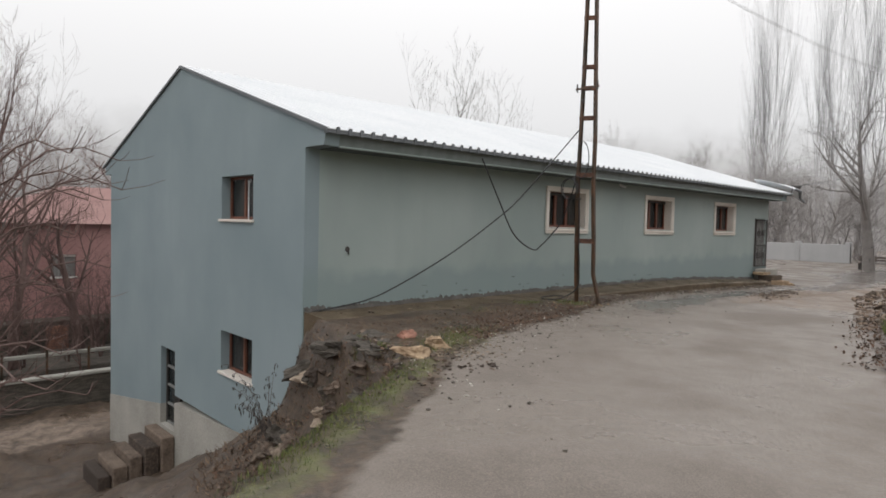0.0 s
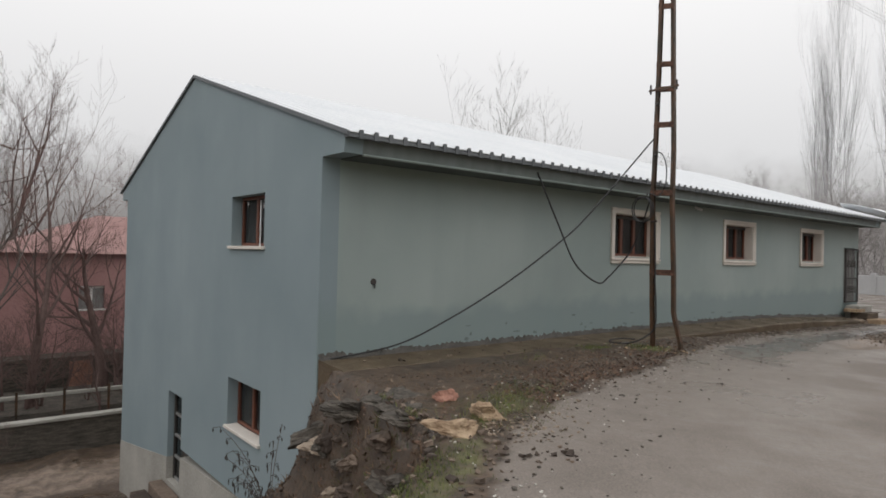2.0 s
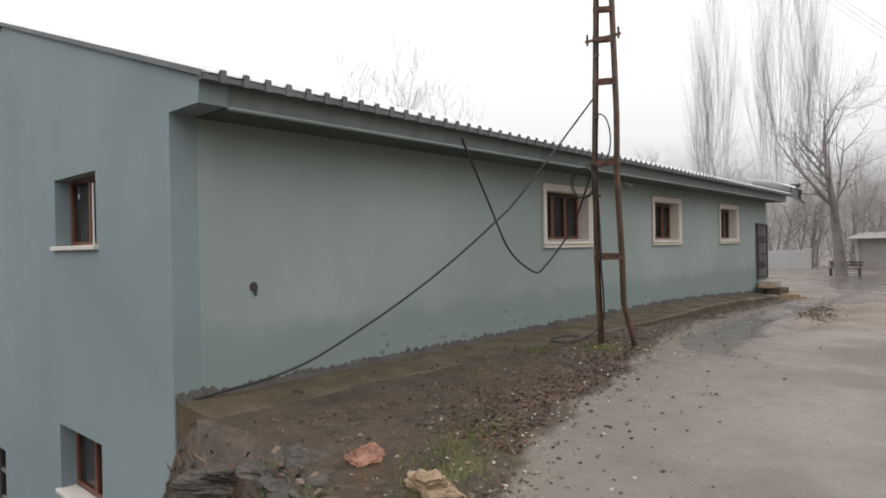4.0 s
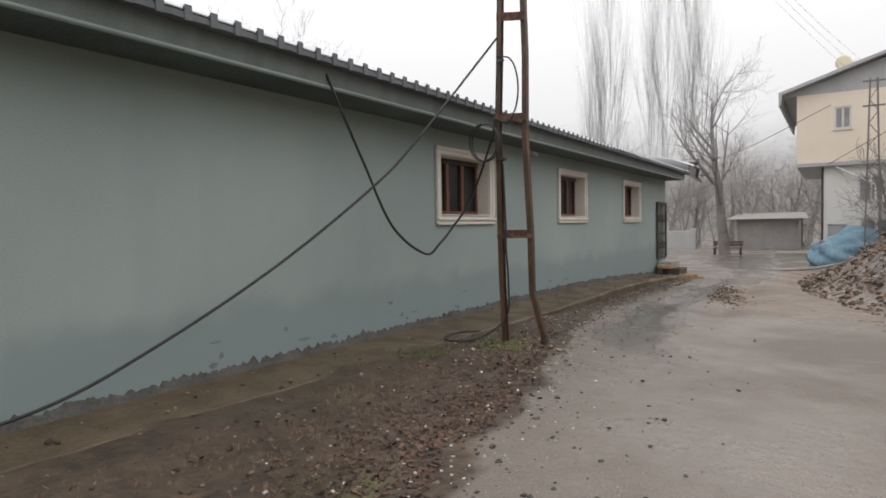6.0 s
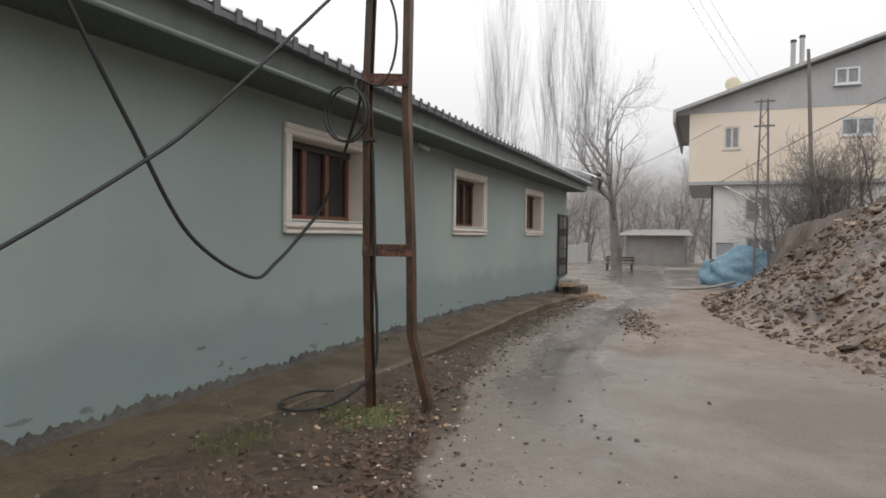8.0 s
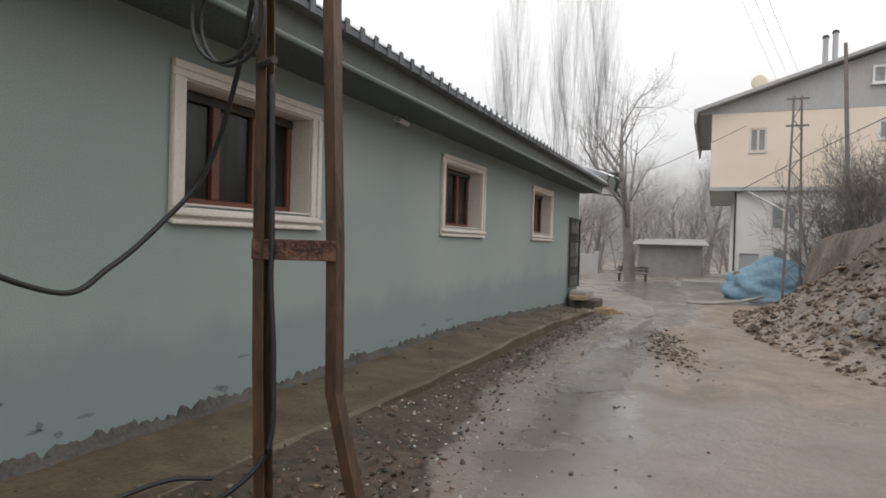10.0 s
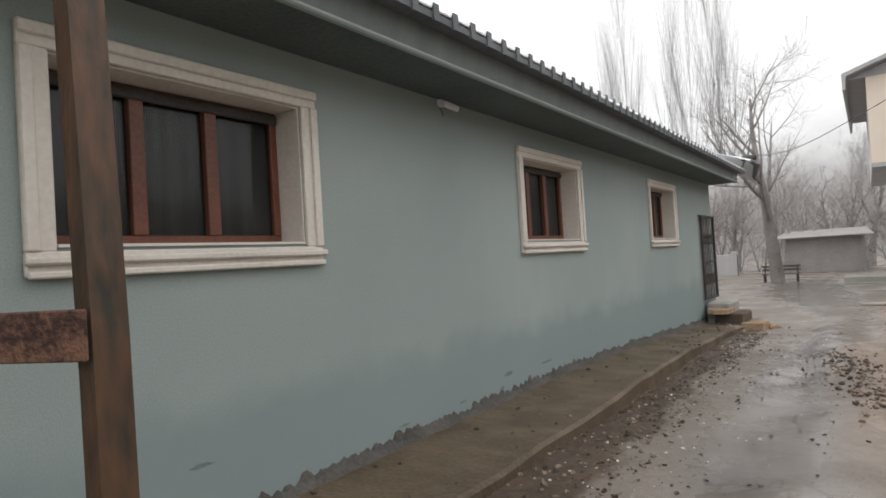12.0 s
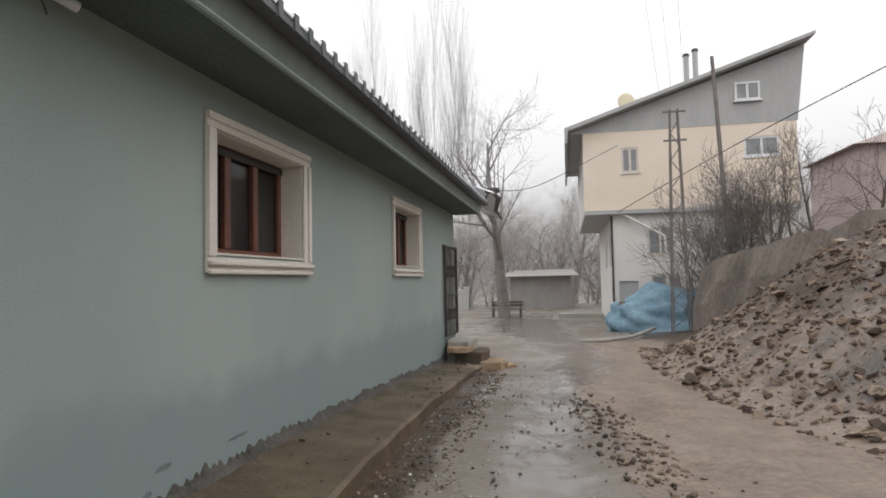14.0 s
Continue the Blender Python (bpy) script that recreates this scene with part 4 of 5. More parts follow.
small_window(house, 5.16, 5.9, 6.08, 7.2, HY, False)
small_window(house, 10.28, 11.7, 6.5, 7.36, HY)
small_window(house, 9.98, 11.0, 8.95, 9.75, HY - 0.13)
small_window(house, 6.3, 7.6, 0.6, 1.5, HY + 0.37, False)
small_window(house, 6.2, 7.3, 2.4, 3.7, HY + 0.37, False)
part("door", box(B(), 4.9, 5.75, HY + 0.42, HY + 0.48, -1.5, 1.25), M_CLAD, house)
part("corner_pipe", tube(B(), [(4.66, HY + 0.3, -1.4), (4.66, HY + 0.3, 4.2)], 0.05, 6), M_DARK, house)
part("drain_pipe", tube(B(), [(5.2, HY + 0.1, 4.2), (6.9, HY + 0.1, 3.2), (7.0, HY + 0.1, 0.5)], 0.06, 6), M_WHITE, house)
for x in (8.35, 8.75):
    fl = part("chimney", tube(B(), [(x, HY + 1.5, 9.6), (x, HY + 1.5, 11.6 + (x > 8.5) * 0.2)], 0.12, 10), M_CLAD, house)
    part("cap", tube(B(), [(x, HY + 1.5, 11.6 + (x > 8.5) * 0.2), (x, HY + 1.5, 11.72 + (x > 8.5) * 0.2)], [0.16, 0.13], 10), M_DARK, fl)
dish = thing("satellite_dish", "yellowed satellite dish standing on the house roof", "satellite dish", (5.55, HY + 1.0, 8.95))
dish.scale = (0.75, 0.75, 0.75)
bm = B()
bmesh.ops.create_uvsphere(bm, u_segments=20, v_segments=12, radius=0.5)
for v in bm.verts:
    v.co.y = v.co.y * 0.22
part("reflector", bm, M_YDISH, dish, smooth=True).location = (0, 0, 0.85)
part("mast", tube(B(), [(0, 0.12, -0.2), (0, 0.12, 0.9)], 0.04, 6), M_GALV, dish)
tank = thing("water_tank", "pale cylindrical water tank on the house roof", "tank", (6.3, HY + 1.4, 9.05))
part("shell", tube(B(), [(-0.55, 0, 0.4), (0.75, 0, 0.55)], 0.32, 14), M_WHITE, tank)
part("stand", box(B(), -0.4, 0.5, -0.25, 0.25, -0.15, 0.2), M_GALV, tank)


def lattice_pole(x, y, z0, h, name_label):
    p = thing("power_pole", name_label, "pole", (x, y, z0))
    for sx in (-1, 1):
        for sy in (-1, 1):
            part("leg", tube(B(), [(0.32 * sx, 0.25 * sy, -0.6), (0.13 * sx, 0.1 * sy, h)], 0.028, 4), M_FARSTEEL, p)
    k, z = 1, 0.3
    while z < h - 0.5:
        f0, f1 = 0.32 - 0.19 * z / h, 0.32 - 0.19 * (z + 0.5) / h
        part("brace", tube(B(), [(-k * f0, -0.25 + 0.15 * z / h, z), (k * f1, -0.25 + 0.15 * (z + 0.5) / h, z + 0.5)], 0.018, 4), M_FARSTEEL, p)
        k, z = -k, z + 0.5
    for zz in (h - 0.15, h - 1.2):
        part("cross_arm", box(B(), -0.4, 0.4, -0.14, -0.1, zz, zz + 0.07), M_FARSTEEL, p)
    return p


lattice_pole(6.6, 31.5, -0.7, 8.2, "rusty lattice power pole before the cream house")
wp = thing("wooden_pole", "dark leaning wooden utility pole beside the house", "pole", (8.6, 33.5, 1.0))
part("shaft", tube(B(), [(0.3, 0, -1.5), (-0.15, 0, 9.0)], [0.11, 0.07], 8), M_FARSTEEL, wp)

# ---- tarpaulin heap ----
tarp = thing("tarpaulin_heap", "crumpled blue tarpaulin thrown over a heap", "tarpaulin", (6.75, 33.6, -0.72))
bm = B()
bmesh.ops.create_icosphere(bm, subdivisions=5, radius=1)
for v in bm.verts:
    fold = 0.30 * abs(noise.noise(v.co * 2.6)) + 0.07 * noise.noise(v.co * 7) + 0.25 * noise.noise(v.co * 1.2)
    c = v.co * (1 + fold)
    v.co = Vector((c.x * 2.3, c.y * 1.2, max(c.z, -0.3) * 1.6 * (1 - 0.12 * (c.x > 0.5))))
part("sheet", bm, M_TARP, tarp, smooth=True)
plank = thing("plank", "weathered plank leaning at the tarpaulin heap", "plank", (4.7, 33.2, -0.7), turn=15)
part("board", box(B(), -0.12, 0.12, -0.03, 0.03, -0.1, 1.2, 0.006), M_STONE, plank)

# ---- retaining wall and bank behind the rubble ----
bm = B()
knots = [(31.0, 7.0, 1.7), (28.5, 7.6, 2.1), (25, 8.6, 2.5), (20, 9.6, 3.0), (13, 10.6, 3.2), (6, 12, 3.0)]
pts = []
for k in range(101):
    y = 31 - k * 0.25
    t = [(a, b) for a, b, c in knots][::-1], [(a, c) for a, b, c in knots][::-1]
    pts.append((lerp_table(y, t[0]) + 0.25 * noise.noise(Vector((y * 0.6, 1, 0))), y, lerp_table(y, t[1]) + 0.18 * noise.noise(Vector((y * 0.8, 5, 0))) + 0.08 * noise.noise(Vector((y * 3, 5, 0)))))
prev = None
for x, y, z in pts:
    ring = [bm.verts.new(p) for p in ((x - 0.3, y, -1.2), (x - 0.2 + 0.2 * noise.noise(Vector((y * 1.1, 0.5, 3))), y, z * 0.25), (x - 0.1 + 0.25 * noise.noise(Vector((y * 1.3, 1.5, 3))), y, z * 0.6), (x + 0.12, y, z), (x + 0.55, y + 0.1, z + 0.03), (x + 7, y + 1.5, z + 1.1), (x + 40, y + 12, z + 6), (x + 40, y + 12, -3))]
    if prev:
        for i in range(7):
            bm.faces.new((prev[i], prev[i + 1], ring[i + 1], ring[i]))
    prev = ring
tagged(part("retaining_bank", bm, mat("earth_bank_face", (0.12, 0.10, 0.085), (0.25, 0.21, 0.18), 0.95, 0.7, 9, 1.0)), "grey-brown earth and stone retaining bank", "bank", kind="structure")


# ---- bare trees ----
def grow(seed, h, r0, spread, up=0.25, levels=4, fan=5, droop=0.0, first=0.25, sides=(7, 5, 4, 3, 3), wander=0.12):
    """Two meshes: the trunk with its limbs, and the finer branches."""
    rnd = random.Random(seed)
    wood, twig = B(), B()

    def branch(p, d, length, r, lev):
        n = 6 if lev < 2 else 4
        pts, rad = [p.copy()], [r]
        q, dd = p.copy(), d.copy()
        for k in range(n):
            dd = (dd + Vector((rnd.uniform(-1, 1), rnd.uniform(-1, 1), rnd.uniform(-0.6, 0.6))) * wander + Vector((0, 0, up if lev else 0.05)) * 0.25 - Vector((0, 0, droop)) * (lev > 1) * k / n).normalized()
            q = q + dd * length / n
            pts.append(q.copy())
            rad.append(max(r * (1 - 0.85 * (k + 1) / n), 0.004))
        tube(wood if lev < 1 else twig, pts, rad, sides[lev], cap=False)
        if lev < levels:
            m = fan if lev else fan + 4
            for k in range(m):
                f = first + (1 - first) * (k + rnd.random()) / m if lev == 0 else 0.2 + 0.8 * (k + rnd.random()) / m
                i = min(int(f * n), n - 1)
                base = pts[i].lerp(pts[i + 1], f * n - i)
                ax = (pts[i + 1] - pts[i]).normalized()
                side = ax.cross(Vector((rnd.uniform(-1, 1), rnd.uniform(-1, 1), rnd.uniform(-1, 1)))).normalized()
                nd = (ax * rnd.uniform(0.5, 1.0) + side * spread * rnd.uniform(0.6, 1.3)).normalized()
                branch(base, nd, length * rnd.uniform(0.38, 0.62) * (1.15 - 0.5 * f if lev == 0 else 1), rad[i] * 0.55, lev + 1)

    branch(Vector((0, 0, -0.3)), Vector((rnd.uniform(-0.06, 0.06), rnd.uniform(-0.06, 0.06), 1)).normalized(), h, r0, 0)
    return mesh_of("trunk", wood, M_BARK, True), mesh_of("crown", twig, M_BARK)


def tree(meshes, material, at, label, scale=1.0, turn=0.0, group="", cat="tree", name="bare_tree"):
    t = thing(name, label, cat, at, group, turn=turn)
    t.scale = (scale, scale, scale)
    for nm, me in zip(("trunk", "crown"), meshes):
        key = me.copy() if me.materials[0] != material else me
        if key is not me:
            key.materials[0] = material
        ob = new(nm, key)
        ob.parent = t
    return t


def recolour(meshes, material):
    out = []
    for me in meshes:
        c = me.copy()
        c.materials[0] = material
        out.append(c)
    return out


BIG = grow(3, 9.0, 0.34, 0.85, up=0.35, levels=4, fan=5, first=0.3)
TALL = grow(8, 13.0, 0.25, 0.55, up=0.5, levels=4, fan=5, first=0.3)
POP = grow(21, 26.0, 0.2, 0.19, up=0.9, levels=3, fan=12, first=0.1, wander=0.06)
SHRUB = grow(5, 2.6, 0.05, 0.8, up=0.3, levels=3, fan=5, first=0.05, sides=(5, 4, 3, 3, 3))
# copies in the pale, see-through barks that carry the haze
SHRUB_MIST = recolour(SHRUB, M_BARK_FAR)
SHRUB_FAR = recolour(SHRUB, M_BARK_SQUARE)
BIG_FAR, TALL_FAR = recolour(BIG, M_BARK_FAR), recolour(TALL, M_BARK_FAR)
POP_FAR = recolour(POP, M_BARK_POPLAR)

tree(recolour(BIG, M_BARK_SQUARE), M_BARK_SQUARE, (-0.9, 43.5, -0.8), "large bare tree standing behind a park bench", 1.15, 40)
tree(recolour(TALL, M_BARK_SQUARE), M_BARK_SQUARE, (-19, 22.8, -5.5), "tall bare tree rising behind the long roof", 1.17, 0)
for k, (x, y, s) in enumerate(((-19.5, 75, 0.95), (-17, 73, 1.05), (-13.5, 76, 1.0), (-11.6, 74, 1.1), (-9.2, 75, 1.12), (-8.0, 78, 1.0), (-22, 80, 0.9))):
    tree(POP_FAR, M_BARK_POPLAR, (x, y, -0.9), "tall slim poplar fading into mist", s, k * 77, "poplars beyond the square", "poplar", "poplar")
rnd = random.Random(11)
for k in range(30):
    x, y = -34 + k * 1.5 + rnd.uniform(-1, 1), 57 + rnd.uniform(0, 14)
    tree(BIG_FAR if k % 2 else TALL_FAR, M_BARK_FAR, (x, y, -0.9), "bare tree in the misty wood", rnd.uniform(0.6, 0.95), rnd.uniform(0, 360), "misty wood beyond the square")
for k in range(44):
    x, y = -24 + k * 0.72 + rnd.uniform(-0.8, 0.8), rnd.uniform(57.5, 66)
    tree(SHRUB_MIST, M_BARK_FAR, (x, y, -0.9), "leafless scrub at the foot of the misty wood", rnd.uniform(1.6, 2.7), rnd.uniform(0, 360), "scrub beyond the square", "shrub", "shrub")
# trees on the low side, before and around the red house
BIG_LOW, TALL_LOW = recolour(BIG, M_BARK_RED), recolour(TALL, M_BARK_RED)
for x, y, s, r, me in ((-20, -1.5, 0.75, 20, TALL_LOW), (-22.5, 1.5, 0.75, 80, BIG_LOW), (-23, -4, 0.8, 150, TALL_LOW), (-15.5, -4.5, 0.75, 10, TALL), (-21.5, 6, 0.8, 200, BIG_LOW), (-12.5, -6.0, 0.72, 45, BIG), (-26, -9, 1.0, 260, TALL_LOW), (-31, -3, 1.0, 300, TALL_LOW), (-19.5, -7.5, 0.8, 310, TALL), (-34, 8, 1.1, 20, BIG_LOW)):
    tree(me, me[0].materials[0], (x, y, height(x, y) if x > -17 else -4.9), "bare winter tree below the track", s, r, "trees on the low side")
for x, y, s in ((9.4, 30.5, 1.2), (10.2, 29, 1.3), (9.0, 32, 1.2), (11.2, 27.5, 1.2), (10.4, 31.5, 1.4), (8.4, 32.5, 1.0), (11.5, 24.5, 1.0), (11.9, 21.5, 1.0)):
    z = lerp_table(31 - y, [(0, 2.1), (2.5, 2.6), (6, 3.2), (11, 3.9)])
    tree(SHRUB, M_BARK, (x, y, z - 0.5), "leafless grey-brown shrub on the bank", s, x * 90, "shrubs on the bank", "shrub", "shrub")

for x, y, k in ((10.9, 10.4, 0.55), (10.3, 11.6, 0.6), (10.6, 12.9, 0.5), (9.9, 13.8, 0.45)):
    tree(recolour(SHRUB, M_BARK_RED), M_BARK_RED, (x, y, height(x, y) - 0.05), "dry reddish bush on the crest of the heap", k, x * 70, "bushes on the heap", "bush", "bush")

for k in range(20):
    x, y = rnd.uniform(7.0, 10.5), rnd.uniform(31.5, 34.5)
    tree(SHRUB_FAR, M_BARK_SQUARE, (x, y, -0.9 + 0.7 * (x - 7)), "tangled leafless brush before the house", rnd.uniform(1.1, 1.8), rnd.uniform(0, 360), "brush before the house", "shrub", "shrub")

# ---- distance: a wooded slope, its mist painted as grey that thins out with height ----
m = mat("painted_mist_slope", (0.25, 0.235, 0.228), (0.33, 0.312, 0.302), 1.0, 0.05, 0.6, 0.0)
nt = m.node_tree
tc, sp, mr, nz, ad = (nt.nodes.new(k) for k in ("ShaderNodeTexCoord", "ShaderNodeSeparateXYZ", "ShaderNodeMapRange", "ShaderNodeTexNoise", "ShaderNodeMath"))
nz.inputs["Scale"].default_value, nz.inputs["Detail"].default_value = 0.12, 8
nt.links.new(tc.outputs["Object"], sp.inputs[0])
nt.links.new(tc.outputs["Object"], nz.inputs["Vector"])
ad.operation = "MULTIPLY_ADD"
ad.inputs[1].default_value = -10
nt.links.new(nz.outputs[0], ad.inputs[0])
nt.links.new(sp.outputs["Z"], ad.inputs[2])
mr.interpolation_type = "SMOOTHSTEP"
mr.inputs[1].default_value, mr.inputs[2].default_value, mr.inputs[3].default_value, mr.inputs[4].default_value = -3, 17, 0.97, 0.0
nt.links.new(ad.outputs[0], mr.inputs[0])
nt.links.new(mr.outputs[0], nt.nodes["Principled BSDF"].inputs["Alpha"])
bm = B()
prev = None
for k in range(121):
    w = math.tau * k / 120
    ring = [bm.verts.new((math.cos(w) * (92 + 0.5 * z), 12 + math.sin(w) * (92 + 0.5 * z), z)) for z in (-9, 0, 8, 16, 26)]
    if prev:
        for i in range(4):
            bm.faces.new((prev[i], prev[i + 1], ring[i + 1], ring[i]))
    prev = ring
tagged(part("backdrop", bm, m, smooth=True), "distant wooded slope with mist painted in, fading upward", "backdrop", kind="structure")

# ---- the low side: lane wall, rail, red house ----
lane = thing("lane_wall", "low rubble wall with pale concrete coping", "wall", kind="structure")
part("coping", box(B(), -17.75, -17.35, -30, 30, -4.62, -4.5, 0.02), M_CONCRETE, lane, "pale concrete coping")
part("core", box(B(), -17.72, -17.42, -30, 30, -6.5, -4.62), M_STONE_DARK, lane)
rail = thing("fence", "pale rail fence on dark posts above the lane wall", "fence")
part("rail", box(B(), -19.1, -18.95, -30, 30, -4.05, -3.9, 0.02), M_CONCRETE, rail)
for k in range(40):
    y = -29 + k * 1.5
    part("post", box(B(), -18.94, -18.86, y - 0.04, y + 0.04, -5.6, -3.75), M_RUST, rail)
part("earth_fill", box(B(), -23.4, -18.95, -30, 30, -6.5, -4.6), M_STONE_DARK, lane)
ret = thing("terrace_wall", "dark stone terrace wall below the red house", "wall", kind="structure")
part("core", box(B(), -24, -23.4, -30, 30, -6.5, -3.3), M_STONE_DARK, ret)
part("fill", box(B(), -60, -24, -30, 30, -6.5, -3.4), M_STONE_DARK, ret)
part("door", box(B(), -23.4, -23.33, 0.3, 1.2, -5.2, -3.5), M_STONE_RED, ret, "rusty red door in the terrace wall")
red = thing("red_house", "faded red rendered house with shallow roof", "house", kind="structure")
part("wall", panel(B(), "x", -25.5, -0.3, -2.4, 12, -3.6, 1.3, [(0.9, 2.0, -1.4, -0.3), (5, 6.1, -1.4, -0.3)]), M_PINK, red)
part("wall", panel(B(), "y", -2.4, 0.3, -36, -25.8, -3.6, 1.3, []), M_PINK, red)
for y0 in (0.9, 5.0):
    w = part("window", box(B(), -25.72, -25.68, y0, y0 + 1.1, -1.4, -0.3), M_CURTAIN, red)
    part("window_frame", box(B(), -25.66, -25.6, y0, y0 + 1.1, -0.42, -0.3), M_WHITE, w)
    part("window_frame", box(B(), -25.66, -25.6, y0 + 0.5, y0 + 0.6, -1.4, -0.42), M_WHITE, w)
    part("window_sill", box(B(), -25.62, -25.42, y0 - 0.05, y0 + 1.15, -1.48, -1.4), M_WHITE, w)
bm = B()
vs = [bm.verts.new(p) for p in ((-25.0, -2.9, 1.25), (-25.0, 12.5, 1.25), (-36.5, 12.5, 1.25), (-36.5, -2.9, 1.25), (-30.7, 2.5, 3.3), (-30.7, 7.5, 3.3))]
for q in ((0, 1, 5, 4), (2, 3, 4, 5), (0, 4, 3), (1, 2, 5), (3, 2, 1, 0)):
    bm.faces.new([vs[k] for k in q])
part("roof", bm, M_ROOF_RED, red)

# ---- thickets and near branches on the low side ----
SHRUB_RED = recolour(SHRUB, M_BARK_RED)
rnd = random.Random(31)
for k in range(44):
    x, y = rnd.uniform(-23, -18.4), rnd.uniform(-11, 7)
    tree(SHRUB_RED, M_BARK_RED, (x, y, -4.75), "leafless reddish thicket bush below the track", rnd.uniform(0.9, 1.6), rnd.uniform(0, 360), "thicket on the low side", "bush", "bush")
for k, (x, y) in enumerate(((-13.8, -3.2), (-12.2, -5.5), (-10.5, -7.0), (-14.5, -7.5), (-9.0, -9.0))):
    tree(SHRUB_RED, M_BARK_RED, (x, y, height(x, y)), "leafless reddish bush beside the lane", 0.8, k * 60, "bushes by the lane", "bush", "bush")
arch = thing("arching_shrub", "bare shrub with long arching brown stems", "shrub", (3.2, -5.7, height(3.2, -5.7)))
rnd = random.Random(5)
for k in range(34):
    az = math.radians(47 + rnd.uniform(-45, 45))
    reach, top = rnd.uniform(0.8, 2.0), rnd.uniform(4.0, 6.5)
    d = Vector((math.cos(az), math.sin(az), 0))
    pts = [d * reach * f ** 1.9 + Vector((0.1 * math.sin(k), 0.1 * math.cos(k), top * math.sin(min(f * 1.75, 1.75)) - 0.2)) + Vector((rnd.uniform(-1, 1), rnd.uniform(-1, 1), 0)) * 0.03 for f in np.linspace(0, 1, 12).tolist()]
    stem = part("stem", tube(B(), pts, [0.022 - 0.017 * f for f in np.linspace(0, 1, 12).tolist()], 5), M_BARK_RED, arch)
    bm = B()
    for j in range(4, 12):
        for s in range(2):
            p = pts[j]
            q = Vector((rnd.uniform(-0.15, 0.3), rnd.uniform(-0.1, 0.3), rnd.uniform(0.0, 0.2)))
            tube(bm, [p, p + q * 0.6, p + q + Vector((0, 0, 0.03))], [0.004, 0.003, 0.002], 3, cap=False)
    tagged(part("twig", bm, M_BARK_RED, stem), kind="stuff")

# dead weed hanging at the gable corner
weed = thing("dead_weed", "dry weed with drooping dark seed leaves", "weed", (0.35, -0.85, height(0.35, -0.85)))
rnd = random.Random(9)
for k in range(9):
    az = rnd.uniform(2.4, 5.2)
    d = Vector((math.cos(az), math.sin(az), 0))
    L = rnd.uniform(1.0, 1.9)
    pts = [d * 0.65 * f * f * L * 0.6 + Vector((0, 0, L * f - 0.1 - 0.25 * f ** 3)) for f in np.linspace(0, 1, 9).tolist()]
    st = part("stem", tube(B(), pts, [0.008 - 0.005 * f for f in np.linspace(0, 1, 9).tolist()], 4), M_BARK, weed)
    for j in range(3, 9):
        for s in range(2):
            p = pts[j] + Vector((rnd.uniform(-0.1, 0.1), rnd.uniform(-0.1, 0.1), -0.02))
            bm = B()
            w, h = rnd.uniform(0.012, 0.022), rnd.uniform(0.05, 0.1)
            tube(bm, [pts[j], p, p - Vector((0, 0, h * 0.5)), p - Vector((0, 0, h))], [0.003, 0.004, w * 0.7, 0.002], 4)
            part("leaf", bm, M_DARK, st)

# ---- steps to the basement door ----
gs = thing("basement_steps", "rough cement steps down from the basement door", "steps", (-6.85, 0, -3.9))
for k in range(5):
    part("step", box(B(), -0.75 - 0.12 * k, 0.6 - 0.1 * k, -0.34 * (k + 1) - 0.03 * (k % 2), -0.34 * k - 0.022 - 0.03 * ((k + 1) % 2) * (k > 0), -2.0, -0.04 - 0.2 * k, 0.025), M_STONE_BANK, gs)

# ---- square: bench, shed, low wall, kerb ----
bench = thing("bench", "small dark park bench under the tree", "bench", (-0.9, 44.6, -0.78))
for sx in (-0.8, 0.8):
    part("leg", box(B(), sx - 0.05, sx + 0.05, -0.25, 0.25, -0.1, 0.45, 0.01), M_DARK, bench)
    part("arm", tube(B(), [(sx, 0.25, 0.45), (sx, 0.3, 0.95)], 0.035, 6), M_DARK, bench)
for k in range(3):
    part("slat", box(B(), -0.95, 0.95, -0.22 + 0.16 * k, -0.1 + 0.16 * k, 0.45, 0.49, 0.005), M_BARK, bench)
for k in range(2):
    part("back_slat", box(B(), -0.95, 0.95, 0.26, 0.3, 0.62 + 0.18 * k, 0.75 + 0.18 * k, 0.005), M_BARK, bench)
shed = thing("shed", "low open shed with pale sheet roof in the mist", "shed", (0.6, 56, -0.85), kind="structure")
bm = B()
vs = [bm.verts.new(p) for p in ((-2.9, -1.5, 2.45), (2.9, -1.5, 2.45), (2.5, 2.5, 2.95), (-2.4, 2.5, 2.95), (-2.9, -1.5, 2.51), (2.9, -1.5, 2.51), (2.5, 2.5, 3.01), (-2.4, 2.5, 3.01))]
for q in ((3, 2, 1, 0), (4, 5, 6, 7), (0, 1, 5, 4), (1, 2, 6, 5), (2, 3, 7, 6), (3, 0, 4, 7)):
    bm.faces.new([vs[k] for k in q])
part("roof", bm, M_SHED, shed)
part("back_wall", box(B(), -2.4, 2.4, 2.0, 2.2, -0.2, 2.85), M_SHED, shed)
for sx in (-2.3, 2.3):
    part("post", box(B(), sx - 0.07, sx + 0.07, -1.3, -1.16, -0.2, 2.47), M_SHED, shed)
# added panel: closes the open front with a pale tone in place of haze
part("haze_front", box(B(), -2.2, 2.2, -0.9, -0.8, -0.2, 2.5), M_SHED, shed)
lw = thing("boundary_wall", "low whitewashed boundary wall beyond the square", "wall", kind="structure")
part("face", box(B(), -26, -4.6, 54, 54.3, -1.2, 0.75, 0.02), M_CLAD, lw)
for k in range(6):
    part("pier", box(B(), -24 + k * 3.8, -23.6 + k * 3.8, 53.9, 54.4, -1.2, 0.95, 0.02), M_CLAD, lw)
